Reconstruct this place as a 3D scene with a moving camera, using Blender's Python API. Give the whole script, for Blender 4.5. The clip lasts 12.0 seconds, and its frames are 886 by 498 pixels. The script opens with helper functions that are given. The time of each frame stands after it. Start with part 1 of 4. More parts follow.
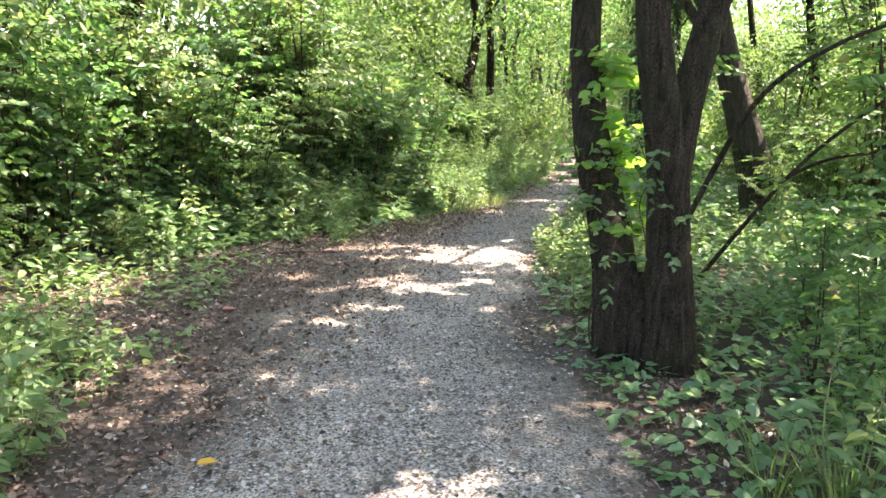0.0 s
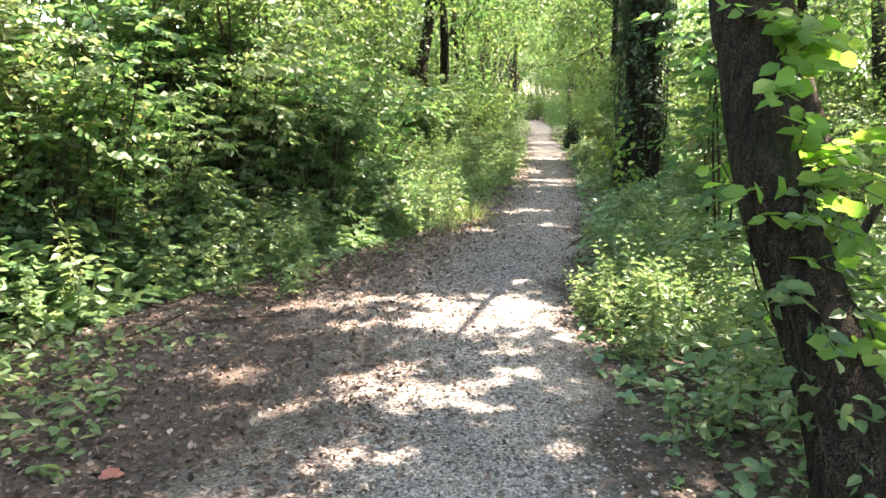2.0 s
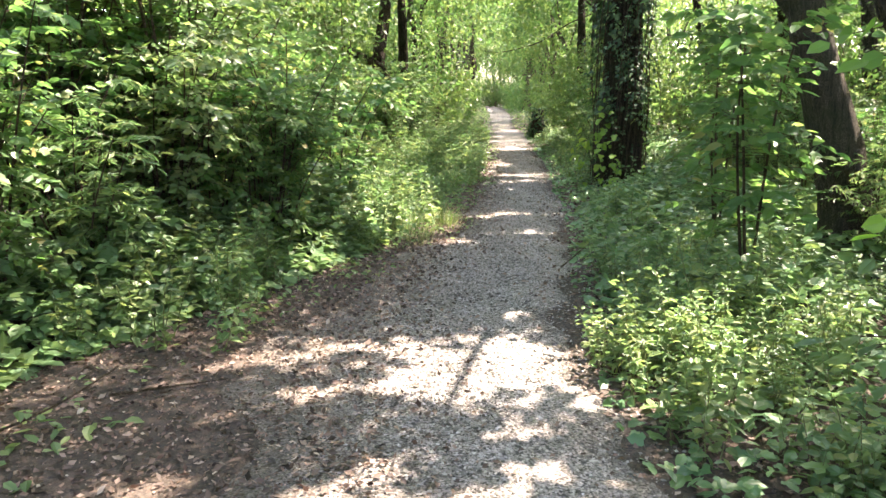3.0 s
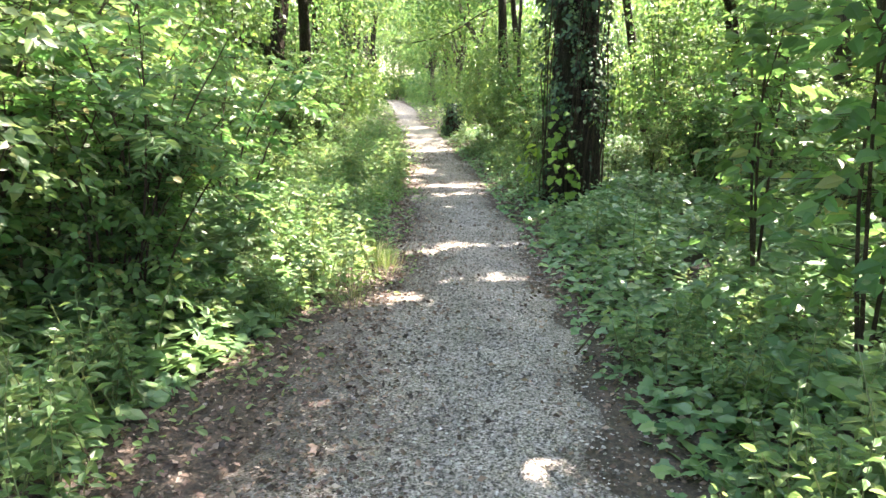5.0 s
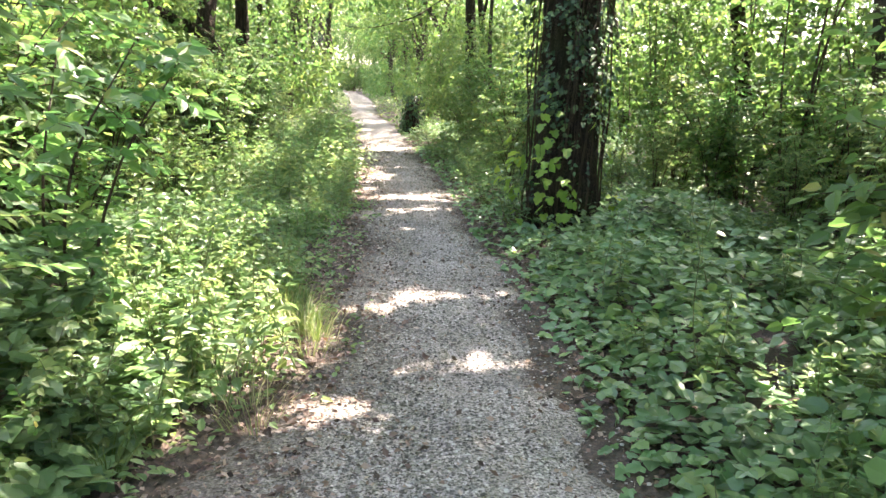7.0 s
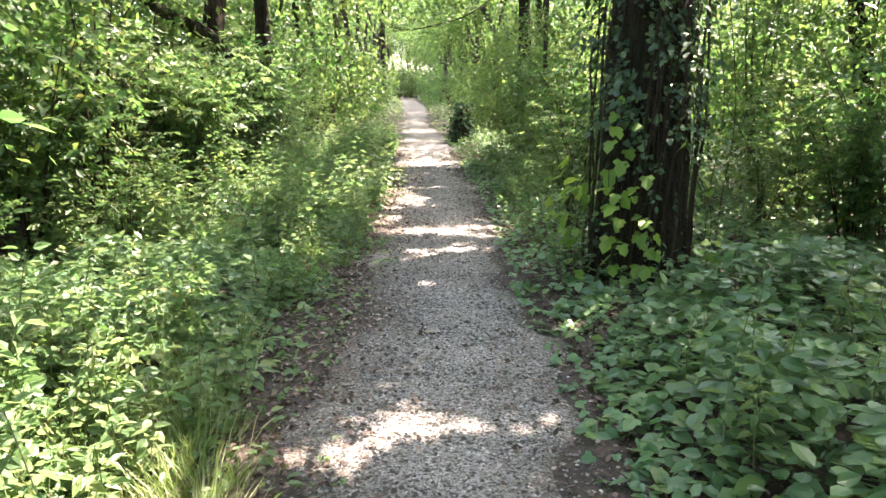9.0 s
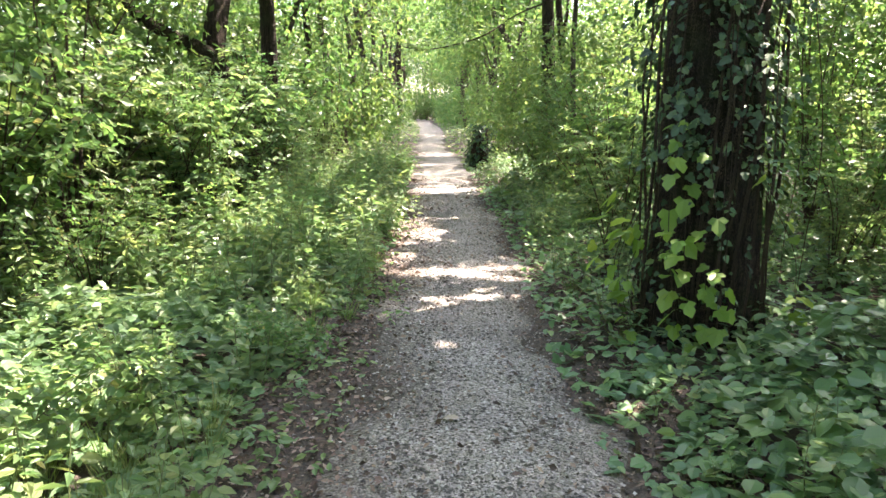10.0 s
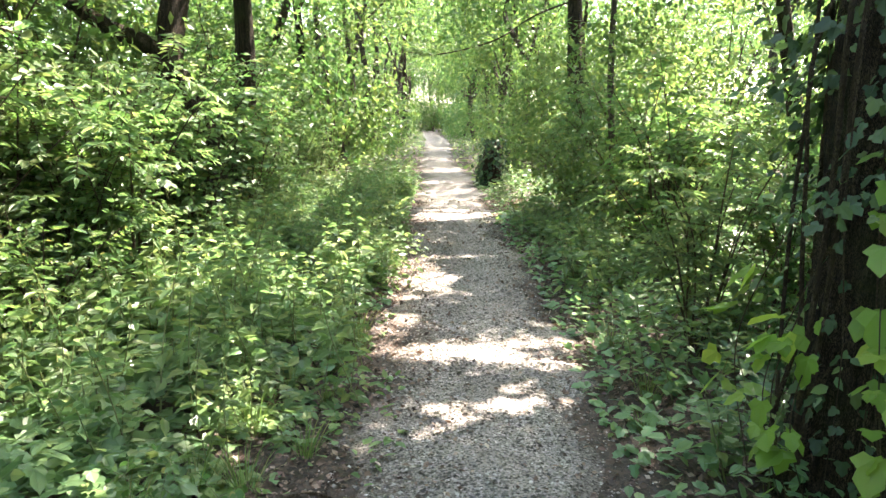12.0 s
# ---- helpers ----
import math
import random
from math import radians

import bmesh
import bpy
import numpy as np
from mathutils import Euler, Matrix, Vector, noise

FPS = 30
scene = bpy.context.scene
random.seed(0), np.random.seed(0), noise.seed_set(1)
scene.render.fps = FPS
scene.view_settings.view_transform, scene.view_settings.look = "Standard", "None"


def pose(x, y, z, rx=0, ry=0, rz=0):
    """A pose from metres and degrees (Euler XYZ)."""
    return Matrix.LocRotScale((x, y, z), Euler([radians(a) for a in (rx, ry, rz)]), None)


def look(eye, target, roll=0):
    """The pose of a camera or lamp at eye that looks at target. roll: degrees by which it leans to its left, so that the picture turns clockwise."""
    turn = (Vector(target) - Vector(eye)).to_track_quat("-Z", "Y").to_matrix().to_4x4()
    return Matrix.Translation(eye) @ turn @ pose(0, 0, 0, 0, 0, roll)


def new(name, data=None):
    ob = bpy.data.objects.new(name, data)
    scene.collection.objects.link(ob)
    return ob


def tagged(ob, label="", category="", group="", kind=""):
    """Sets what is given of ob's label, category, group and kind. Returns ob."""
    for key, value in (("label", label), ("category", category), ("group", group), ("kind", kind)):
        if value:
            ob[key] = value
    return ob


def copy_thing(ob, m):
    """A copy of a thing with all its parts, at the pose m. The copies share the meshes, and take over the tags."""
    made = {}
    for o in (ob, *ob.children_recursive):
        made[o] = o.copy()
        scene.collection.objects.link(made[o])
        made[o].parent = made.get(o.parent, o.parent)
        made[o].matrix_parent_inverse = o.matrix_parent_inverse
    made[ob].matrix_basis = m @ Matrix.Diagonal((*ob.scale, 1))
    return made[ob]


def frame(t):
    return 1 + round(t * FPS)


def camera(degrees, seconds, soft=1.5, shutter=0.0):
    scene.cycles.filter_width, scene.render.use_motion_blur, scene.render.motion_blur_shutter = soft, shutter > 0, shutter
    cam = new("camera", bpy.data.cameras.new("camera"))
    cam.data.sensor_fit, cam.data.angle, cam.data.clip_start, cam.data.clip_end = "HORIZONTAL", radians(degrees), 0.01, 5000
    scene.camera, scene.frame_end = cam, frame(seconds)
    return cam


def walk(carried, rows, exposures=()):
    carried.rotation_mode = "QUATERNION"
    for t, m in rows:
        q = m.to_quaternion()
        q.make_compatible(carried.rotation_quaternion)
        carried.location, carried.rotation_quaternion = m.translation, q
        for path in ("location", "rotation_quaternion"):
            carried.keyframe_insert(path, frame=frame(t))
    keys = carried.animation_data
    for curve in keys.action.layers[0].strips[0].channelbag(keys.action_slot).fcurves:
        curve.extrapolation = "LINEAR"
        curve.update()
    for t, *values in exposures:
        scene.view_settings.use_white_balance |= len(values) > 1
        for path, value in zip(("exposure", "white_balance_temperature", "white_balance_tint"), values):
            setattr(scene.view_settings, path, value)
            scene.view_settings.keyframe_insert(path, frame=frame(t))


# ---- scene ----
cam = camera(61.3, 12.0, soft=1.5)
PATH = [
    (0, (0.314, 0.234, 1.46), (0.284, 2.204, 1.114), 1.4),
    (0.5, (0.171, 0.857, 1.492), (0.183, 2.826, 1.139), 1.3),
    (1, (0.016, 1.453, 1.519), (0.061, 3.421, 1.162), 1.1),
    (1.5, (-0.085, 2.046, 1.538), (0.002, 4.011, 1.174), 0.9),
    (2, (-0.181, 2.651, 1.553), (-0.046, 4.611, 1.178), 0.7),
    (2.5, (-0.219, 3.282, 1.592), (-0.032, 5.235, 1.203), 0.3),
    (3, (-0.222, 3.888, 1.626), (0.022, 5.83, 1.218), -0.1),
    (3.2, (-0.23, 4.126, 1.63), (0.033, 6.064, 1.21), -0.3),
    (4.8, (-0.257, 6.02, 1.683), (0.218, 7.916, 1.261), -0.2),
    (5, (-0.239, 6.247, 1.685), (0.264, 8.135, 1.258), 0.0),
    (5.5, (-0.127, 6.808, 1.701), (0.425, 8.683, 1.274), 0.4),
    (6, (0.003, 7.37, 1.698), (0.592, 9.232, 1.266), 0.9),
    (6.5, (0.186, 7.911, 1.669), (0.798, 9.763, 1.23), 1.3),
    (7, (0.341, 8.457, 1.652), (0.953, 10.308, 1.207), 1.4),
    (7.2, (0.411, 8.67, 1.657), (1.02, 10.524, 1.219), 1.5),
    (8.8, (1.171, 10.273, 1.617), (1.644, 12.164, 1.172), 0.3),
    (9, (1.247, 10.476, 1.621), (1.703, 12.374, 1.189), 0.5),
    (9.5, (1.353, 10.979, 1.617), (1.777, 12.891, 1.209), 0.4),
    (10, (1.443, 11.496, 1.62), (1.861, 13.415, 1.243), 0.4),
    (10.5, (1.507, 12.049, 1.619), (1.934, 13.972, 1.271), 0.4),
    (11, (1.607, 12.601, 1.628), (2.041, 14.524, 1.292), 0.4),
    (11.5, (1.742, 13.108, 1.637), (2.168, 15.032, 1.298), 0.5),
    (12, (1.849, 13.6, 1.625), (2.253, 15.527, 1.276), 0.5),
]
walk(cam, [(t, look(eye, target, roll)) for t, eye, target, roll in PATH], exposures=[(0, 3.46, 7150, 18), (3, 3.4, 7150, 18), (5.5, 3.8, 6850, 14), (7, 3.76, 6950, 19), (9.5, 3.54, 6950, 20), (12, 3.64, 6900, 14)])

# ---- light ----
SUN = Vector((0.46, 0.22, 0.86)).normalized()
world = bpy.data.worlds.new("sky")
scene.world = world
world.use_nodes = True
sky = world.node_tree.nodes.new("ShaderNodeTexSky")
sky.sky_type, sky.sun_disc = "NISHITA", False
sky.sun_elevation = math.asin(SUN.z)
sky.sun_rotation = math.atan2(SUN.x, SUN.y)
sky.air_density, sky.dust_density = 1.0, 2.0
world.node_tree.links.new(sky.outputs[0], world.node_tree.nodes["Background"].inputs[0])
world.node_tree.nodes["Background"].inputs[1].default_value = 0.15
sun = new("sun", bpy.data.lights.new("sun", "SUN"))
sun.data.energy, sun.data.angle, sun.data.color = 4.2, radians(0.55), (1.0, 0.93, 0.80)
sun.matrix_world = look((0, 0, 40), Vector((0, 0, 40)) - SUN)

# ---- materials ----


def material(name, rough=0.6):
    m = bpy.data.materials.new(name)
    m.use_nodes = True
    nt = m.node_tree
    b = nt.nodes["Principled BSDF"]
    b.inputs["Roughness"].default_value = rough
    return m, nt, b


def node(nt, kind, **values):
    n = nt.nodes.new(kind)
    for k, v in values.items():
        n.inputs[k.replace("_", " ")].default_value = v
    return n


def ramp(nt, source, stops):
    r = nt.nodes.new("ShaderNodeValToRGB")
    el = r.color_ramp.elements
    while len(el) < len(stops):
        el.new(0.5)
    for e, (p, c) in zip(el, stops):
        e.position, e.color = p, (*c, 1)
    nt.links.new(source, r.inputs[0])
    return r.outputs[0]


def mixed(nt, fac, a, b, mode="MIX"):
    n = nt.nodes.new("ShaderNodeMix")
    n.data_type, n.blend_type = "RGBA", mode
    if isinstance(fac, float):
        n.inputs[0].default_value = fac
    else:
        nt.links.new(fac, n.inputs[0])
    for s, v in ((6, a), (7, b)):
        if isinstance(v, tuple):
            n.inputs[s].default_value = (*v, 1)
        else:
            nt.links.new(v, n.inputs[s])
    return n.outputs[2]


def leaf_material(name, stops, glow, share=0.4, rough=0.45):
    """Leaves: colour varies leaf by leaf and plant by plant, light comes through them."""
    m, nt, b = material(name, rough)
    geo, info = nt.nodes.new("ShaderNodeNewGeometry"), nt.nodes.new("ShaderNodeObjectInfo")
    tex = nt.nodes.new("ShaderNodeTexCoord")
    base = ramp(nt, geo.outputs["Random Per Island"], stops)
    n = node(nt, "ShaderNodeTexNoise", Scale=1.3, Detail=3.0)
    nt.links.new(tex.outputs["Object"], n.inputs["Vector"])
    hsv = nt.nodes.new("ShaderNodeHueSaturation")
    nt.links.new(base, hsv.inputs["Color"])
    val = nt.nodes.new("ShaderNodeMapRange")
    val.inputs["To Min"].default_value, val.inputs["To Max"].default_value = 0.7, 1.3
    nt.links.new(n.outputs[0], val.inputs["Value"])
    nt.links.new(val.outputs[0], hsv.inputs["Value"])
    hue = nt.nodes.new("ShaderNodeMapRange")
    hue.inputs["To Min"].default_value, hue.inputs["To Max"].default_value = 0.485, 0.515
    nt.links.new(info.outputs["Random"], hue.inputs["Value"])
    nt.links.new(hue.outputs[0], hsv.inputs["Hue"])
    col = hsv.outputs[0]
    nt.links.new(col, b.inputs["Base Color"])
    b.inputs["Specular IOR Level"].default_value = 0.5
    tr = nt.nodes.new("ShaderNodeBsdfTranslucent")
    nt.links.new(mixed(nt, 1.0, col, glow, "MULTIPLY"), tr.inputs[0])
    mix = nt.nodes.new("ShaderNodeMixShader")
    mix.inputs[0].default_value = share
    nt.links.new(b.outputs[0], mix.inputs[1])
    nt.links.new(tr.outputs[0], mix.inputs[2])
    nt.links.new(mix.outputs[0], nt.nodes["Material Output"].inputs[0])
    return m


GLOW = (2.1, 2.08, 1.65)
LEAF_HEDGE = leaf_material("hedge_leaf", [(0, (0.050, 0.112, 0.036)), (0.5, (0.076, 0.152, 0.050)), (0.95, (0.120, 0.190, 0.058)), (1, (0.25, 0.220, 0.085))], GLOW, 0.5)
LEAF_WEED = leaf_material("weed_leaf", [(0, (0.073, 0.130, 0.052)), (0.6, (0.106, 0.175, 0.069)), (1, (0.168, 0.210, 0.081))], GLOW, 0.42)
LEAF_IVY = leaf_material("ivy_leaf", [(0, (0.072, 0.142, 0.068)), (0.7, (0.108, 0.195, 0.086)), (1, (0.155, 0.23, 0.085))], GLOW, 0.32, 0.36)
LEAF_DARK_IVY = leaf_material("old_ivy_leaf", [(0, (0.020, 0.046, 0.022)), (0.7, (0.042, 0.085, 0.035)), (1, (0.085, 0.13, 0.042))], GLOW, 0.25, 0.6)
LEAF_VINE = leaf_material("vine_leaf", [(0, (0.10, 0.205, 0.035)), (0.7, (0.145, 0.265, 0.045)), (1, (0.22, 0.30, 0.055))], GLOW, 0.5, 0.5)
LEAF_TREE = leaf_material("tree_leaf", [(0, (0.047, 0.098, 0.031)), (0.6, (0.072, 0.13, 0.041)), (1, (0.115, 0.157, 0.048))], GLOW, 0.5)
GRASS = leaf_material("grass_blade", [(0, (0.07, 0.12, 0.03)), (0.8, (0.11, 0.16, 0.045)), (1, (0.24, 0.22, 0.10))], GLOW, 0.35, 0.55)
# dry grass, with the sunlight on it put into the pale colour
SUNLIT_STRAW = leaf_material("sunlit_straw_blade", [(0, (0.13, 0.17, 0.06)), (0.6, (0.24, 0.25, 0.12)), (1, (0.40, 0.37, 0.25))], (1.5, 1.5, 1.2), 0.35, 0.6)
LITTER = leaf_material("dead_leaf", [(0, (0.025, 0.018, 0.015)), (0.4, (0.08, 0.052, 0.042)), (0.75, (0.17, 0.115, 0.09)), (0.95, (0.25, 0.19, 0.155)), (1, (0.38, 0.32, 0.27))], (1.2, 0.9, 0.6), 0.15, 0.7)


def bark_material(name, dark, pale, moss=0.0):
    m, nt, b = material(name, 0.85)
    tex = nt.nodes.new("ShaderNodeTexCoord")
    mp = nt.nodes.new("ShaderNodeMapping")
    mp.inputs["Scale"].default_value = (30, 30, 3.6)
    nt.links.new(tex.outputs["Object"], mp.inputs[0])
    n = node(nt, "ShaderNodeTexNoise", Scale=1.0, Detail=6.0, Roughness=0.65)
    nt.links.new(mp.outputs[0], n.inputs["Vector"])
    plates = nt.nodes.new("ShaderNodeTexVoronoi")
    plates.feature = "DISTANCE_TO_EDGE"
    mq = nt.nodes.new("ShaderNodeMapping")
    mq.inputs["Scale"].default_value = (34, 34, 7)
    warp = node(nt, "ShaderNodeTexNoise", Scale=9.0, Detail=4.0)
    nt.links.new(tex.outputs["Object"], warp.inputs["Vector"])
    add = nt.nodes.new("ShaderNodeVectorMath")
    add.operation = "MULTIPLY_ADD"
    add.inputs[1].default_value = (0.09, 0.09, 0.09)
    nt.links.new(warp.outputs["Color"], add.inputs[0])
    nt.links.new(tex.outputs["Object"], add.inputs[2])
    nt.links.new(add.outputs[0], mq.inputs[0])
    nt.links.new(mq.outputs[0], plates.inputs["Vector"])
    crack = nt.nodes.new("ShaderNodeMapRange")
    crack.inputs["From Max"].default_value = 0.22
    nt.links.new(plates.outputs["Distance"], crack.inputs[0])
    col = mixed(nt, crack.outputs[0], dark, ramp(nt, n.outputs[0], [(0.3, dark), (0.7, pale)]))
    relief = nt.nodes.new("ShaderNodeMath")
    relief.operation = "ADD"
    nt.links.new(crack.outputs[0], relief.inputs[0])
    nt.links.new(n.outputs[0], relief.inputs[1])
    big = node(nt, "ShaderNodeTexNoise", Scale=3.0, Detail=4.0)
    nt.links.new(tex.outputs["Object"], big.inputs["Vector"])
    spots = nt.nodes.new("ShaderNodeMapRange")
    spots.inputs["From Min"].default_value, spots.inputs["From Max"].default_value = 0.5, 0.72
    spots.inputs["To Max"].default_value = moss
    nt.links.new(big.outputs[0], spots.inputs[0])
    col = mixed(nt, spots.outputs[0], col, (0.05, 0.07, 0.025))
    nt.links.new(col, b.inputs["Base Color"])
    bump = node(nt, "ShaderNodeBump", Strength=1.0, Distance=0.035)
    b.inputs["Specular IOR Level"].default_value = 0.2
    nt.links.new(relief.outputs[0], bump.inputs["Height"])
    nt.links.new(bump.outputs[0], b.inputs["Normal"])
    return m


BARK = bark_material("brown_bark", (0.006, 0.004, 0.003), (0.15, 0.104, 0.072), 0.4)
BARK_GREY = bark_material("grey_bark", (0.03, 0.025, 0.02), (0.24, 0.195, 0.155), 0.4)
TWIG = bark_material("twig_bark", (0.05, 0.035, 0.025), (0.16, 0.12, 0.08))
STALK, _nt, _b = material("green_stalk", 0.55)
_n = node(_nt, "ShaderNodeTexNoise", Scale=14.0, Detail=3.0)
_nt.links.new(ramp(_nt, _n.outputs[0], [(0.3, (0.06, 0.09, 0.03)), (0.7, (0.16, 0.17, 0.06))]), _b.inputs["Base Color"])

# bare woodland soil with rotted leaves
SOIL, _nt, _b = material("woodland_soil", 0.95)
_tex = _nt.nodes.new("ShaderNodeTexCoord")
_big = node(_nt, "ShaderNodeTexNoise", Scale=1.1, Detail=5.0, Roughness=0.6)
_fine = node(_nt, "ShaderNodeTexNoise", Scale=45.0, Detail=6.0, Roughness=0.7)
_vor = node(_nt, "ShaderNodeTexVoronoi", Scale=38.0)
for _n in (_big, _fine, _vor):
    _nt.links.new(_tex.outputs["Object"], _n.inputs["Vector"])
_c = ramp(_nt, _fine.outputs[0], [(0.3, (0.018, 0.014, 0.012)), (0.5, (0.05, 0.037, 0.03)), (0.72, (0.12, 0.092, 0.075))])
_c = mixed(_nt, ramp(_nt, _vor.outputs["Color"], [(0.62, (0, 0, 0)), (0.7, (1, 1, 1))]), _c, (0.085, 0.058, 0.045))
_c = mixed(_nt, ramp(_nt, _big.outputs[0], [(0.4, (0, 0, 0)), (0.65, (0.6, 0.6, 0.6))]), _c, (0.055, 0.04, 0.033))
_nt.links.new(_c, _b.inputs["Base Color"])
_bump = node(_nt, "ShaderNodeBump", Strength=0.8, Distance=0.02)
_nt.links.new(_fine.outputs[0], _bump.inputs["Height"])
_nt.links.new(_bump.outputs[0], _b.inputs["Normal"])

# trodden limestone gravel
GRAVEL, _nt, _b = material("gravel", 0.9)
_tex = _nt.nodes.new("ShaderNodeTexCoord")
_big = node(_nt, "ShaderNodeTexNoise", Scale=1.6, Detail=5.0, Roughness=0.6)
_fine = node(_nt, "ShaderNodeTexNoise", Scale=70.0, Detail=5.0, Roughness=0.7)
_vor = node(_nt, "ShaderNodeTexVoronoi", Scale=48.0)
_small = node(_nt, "ShaderNodeTexVoronoi", Scale=110.0)
for _n in (_big, _fine, _vor, _small):
    _nt.links.new(_tex.outputs["Object"], _n.inputs["Vector"])
_c = ramp(_nt, _vor.outputs["Color"], [(0.1, (0.05, 0.043, 0.039)), (0.36, (0.225, 0.196, 0.182)), (0.9, (0.46, 0.41, 0.385))])
_d = ramp(_nt, _small.outputs["Color"], [(0.15, (0.035, 0.03, 0.028)), (0.5, (0.23, 0.2, 0.187)), (0.85, (0.54, 0.485, 0.455))])
_c = mixed(_nt, 0.5, _c, _d)
_c = mixed(_nt, ramp(_nt, _big.outputs[0], [(0.42, (0, 0, 0)), (0.68, (0.7, 0.7, 0.7))]), _c, (0.185, 0.152, 0.138))
_c = mixed(_nt, ramp(_nt, _fine.outputs[0], [(0.42, (0.95, 0.95, 0.95)), (0.5, (0, 0, 0))]), _c, (0.035, 0.03, 0.026))
_rim = _nt.nodes.new("ShaderNodeAttribute")
_rim.attribute_name = "rim"
_torn = node(_nt, "ShaderNodeTexNoise", Scale=7.0, Detail=8.0, Roughness=0.75)
_nt.links.new(_tex.outputs["Object"], _torn.inputs["Vector"])
_sum = _nt.nodes.new("ShaderNodeMath")
_sum.operation = "ADD"
_nt.links.new(_rim.outputs["Fac"], _sum.inputs[0])
_nt.links.new(_torn.outputs[0], _sum.inputs[1])
_c = mixed(_nt, ramp(_nt, _sum.outputs[0], [(0.6, (0, 0, 0)), (1.05, (0.92, 0.92, 0.92))]), _c, ramp(_nt, _fine.outputs[0], [(0.32, (0.022, 0.017, 0.014)), (0.5, (0.075, 0.06, 0.05)), (0.7, (0.19, 0.16, 0.14))]))
_nt.links.new(_c, _b.inputs["Base Color"])
_bump = node(_nt, "ShaderNodeBump", Strength=1.0, Distance=0.012)
_nt.links.new(_vor.outputs["Distance"], _bump.inputs["Height"])
_nt.links.new(_bump.outputs[0], _b.inputs["Normal"])

STONE, _nt, _b = material("limestone_chip", 0.85)
_geo = _nt.nodes.new("ShaderNodeNewGeometry")
_n = node(_nt, "ShaderNodeTexNoise", Scale=90.0, Detail=3.0)
_c = ramp(_nt, _geo.outputs["Random Per Island"], [(0, (0.035, 0.03, 0.027)), (0.35, (0.06, 0.052, 0.047)), (0.55, (0.20, 0.178, 0.165)), (0.85, (0.34, 0.308, 0.288)), (1, (0.5, 0.465, 0.44))])
_nt.links.new(mixed(_nt, 0.2, _c, (0.13, 0.12, 0.11)), _b.inputs["Base Color"])

# ---- geometry helpers ----
rng = np.random.default_rng(7)


def unit(a):
    return a / np.maximum(np.linalg.norm(a, axis=-1, keepdims=True), 1e-9)


def tri_mesh(name, verts, tris, smooth=False):
    me = bpy.data.meshes.new(name)
    verts, tris = np.asarray(verts, np.float32), np.asarray(tris, np.int32)
    me.vertices.add(len(verts))
    me.vertices.foreach_set("co", verts.ravel())
    me.loops.add(tris.size)
    me.loops.foreach_set("vertex_index", tris.ravel())
    me.polygons.add(len(tris))
    me.polygons.foreach_set("loop_start", np.arange(0, tris.size, 3, dtype=np.int32))
    me.polygons.foreach_set("use_smooth", np.full(len(tris), smooth))
    me.update(calc_edges=True)
    return me


def part(name, verts, tris, mat, parent=None, label="", smooth=False):
    """One mesh object of its own, under a thing or under a part."""
    ob = new(name, tri_mesh(name, verts, tris, smooth))
    ob.data.materials.append(mat)
    ob.parent = parent
    return tagged(ob, label)


def thing(name, place, label, category, group="", kind=""):
    ob = new(name)
    ob.location = place
    return tagged(ob, label, category, group, kind)


def outline(widths, lift=0.05, droop=0.08):
    """A pointed leaf 1 long, folded along its midrib; widths at a quarter and at six tenths."""
    a, b = widths
    v = [(0, 0, 0), (0.25, a, lift), (0.62, b, lift * 0.8), (1, 0, -droop), (0.62, -b, lift * 0.8), (0.25, -a, lift)]
    return np.array(v), np.array([(0, 1, 2), (0, 2, 3), (0, 3, 4), (0, 4, 5)])


OVATE = outline((0.27, 0.24))
LANCE = outline((0.14, 0.12), 0.03, 0.15)
NETTLE = outline((0.24, 0.17), 0.05, 0.2)
ROUND = outline((0.36, 0.37), 0.04, 0.05)
BLADE = (np.array([(0, 0.008, 0), (0, -0.008, 0), (0.55, 0.009, 0.02), (0.55, -0.009, 0.02), (1, 0, -0.12)]), np.array([(0, 1, 3), (0, 3, 2), (2, 3, 4)]))
FAR = (np.array([(0, 0, 0), (0.45, 0.3, 0.04), (1, 0, -0.06), (0.45, -0.3, 0.04)]), np.array([(0, 1, 2), (0, 2, 3)]))
_half = [(-0.1, 0.26, 0.02), (0.16, 0.5, 0.0), (0.36, 0.3, 0.03), (0.62, 0.34, 0.0)]
LOBED = (np.array([(0, 0, 0)] + _half + [(1, 0, -0.1)] + [(x, -y, z) for x, y, z in reversed(_half)]), np.array([(0, i, i + 1) for i in range(1, 9)]))


def leaves(shape, p, d, n, s):
    """Leaves of one shape at the points p, along d, facing n, s long: vertices and triangles."""
    tv, tt = shape
    d = unit(d)
    b = unit(np.cross(n, d))
    n = np.cross(d, b)
    s = np.broadcast_to(np.asarray(s, float), (len(p),))
    basis = np.stack([d, b, n], 1) * s[:, None, None]
    v = p[:, None, :] + np.einsum("vk,nkc->nvc", tv, basis)
    t = tt[None] + (np.arange(len(p)) * len(tv))[:, None, None]
    return v.reshape(-1, 3), t.reshape(-1, 3)


def join(*pieces):
    vs, ts, k = [], [], 0
    for v, t in pieces:
        vs.append(v)
        ts.append(np.asarray(t) + k)
        k += len(v)
    return np.concatenate(vs), np.concatenate(ts)


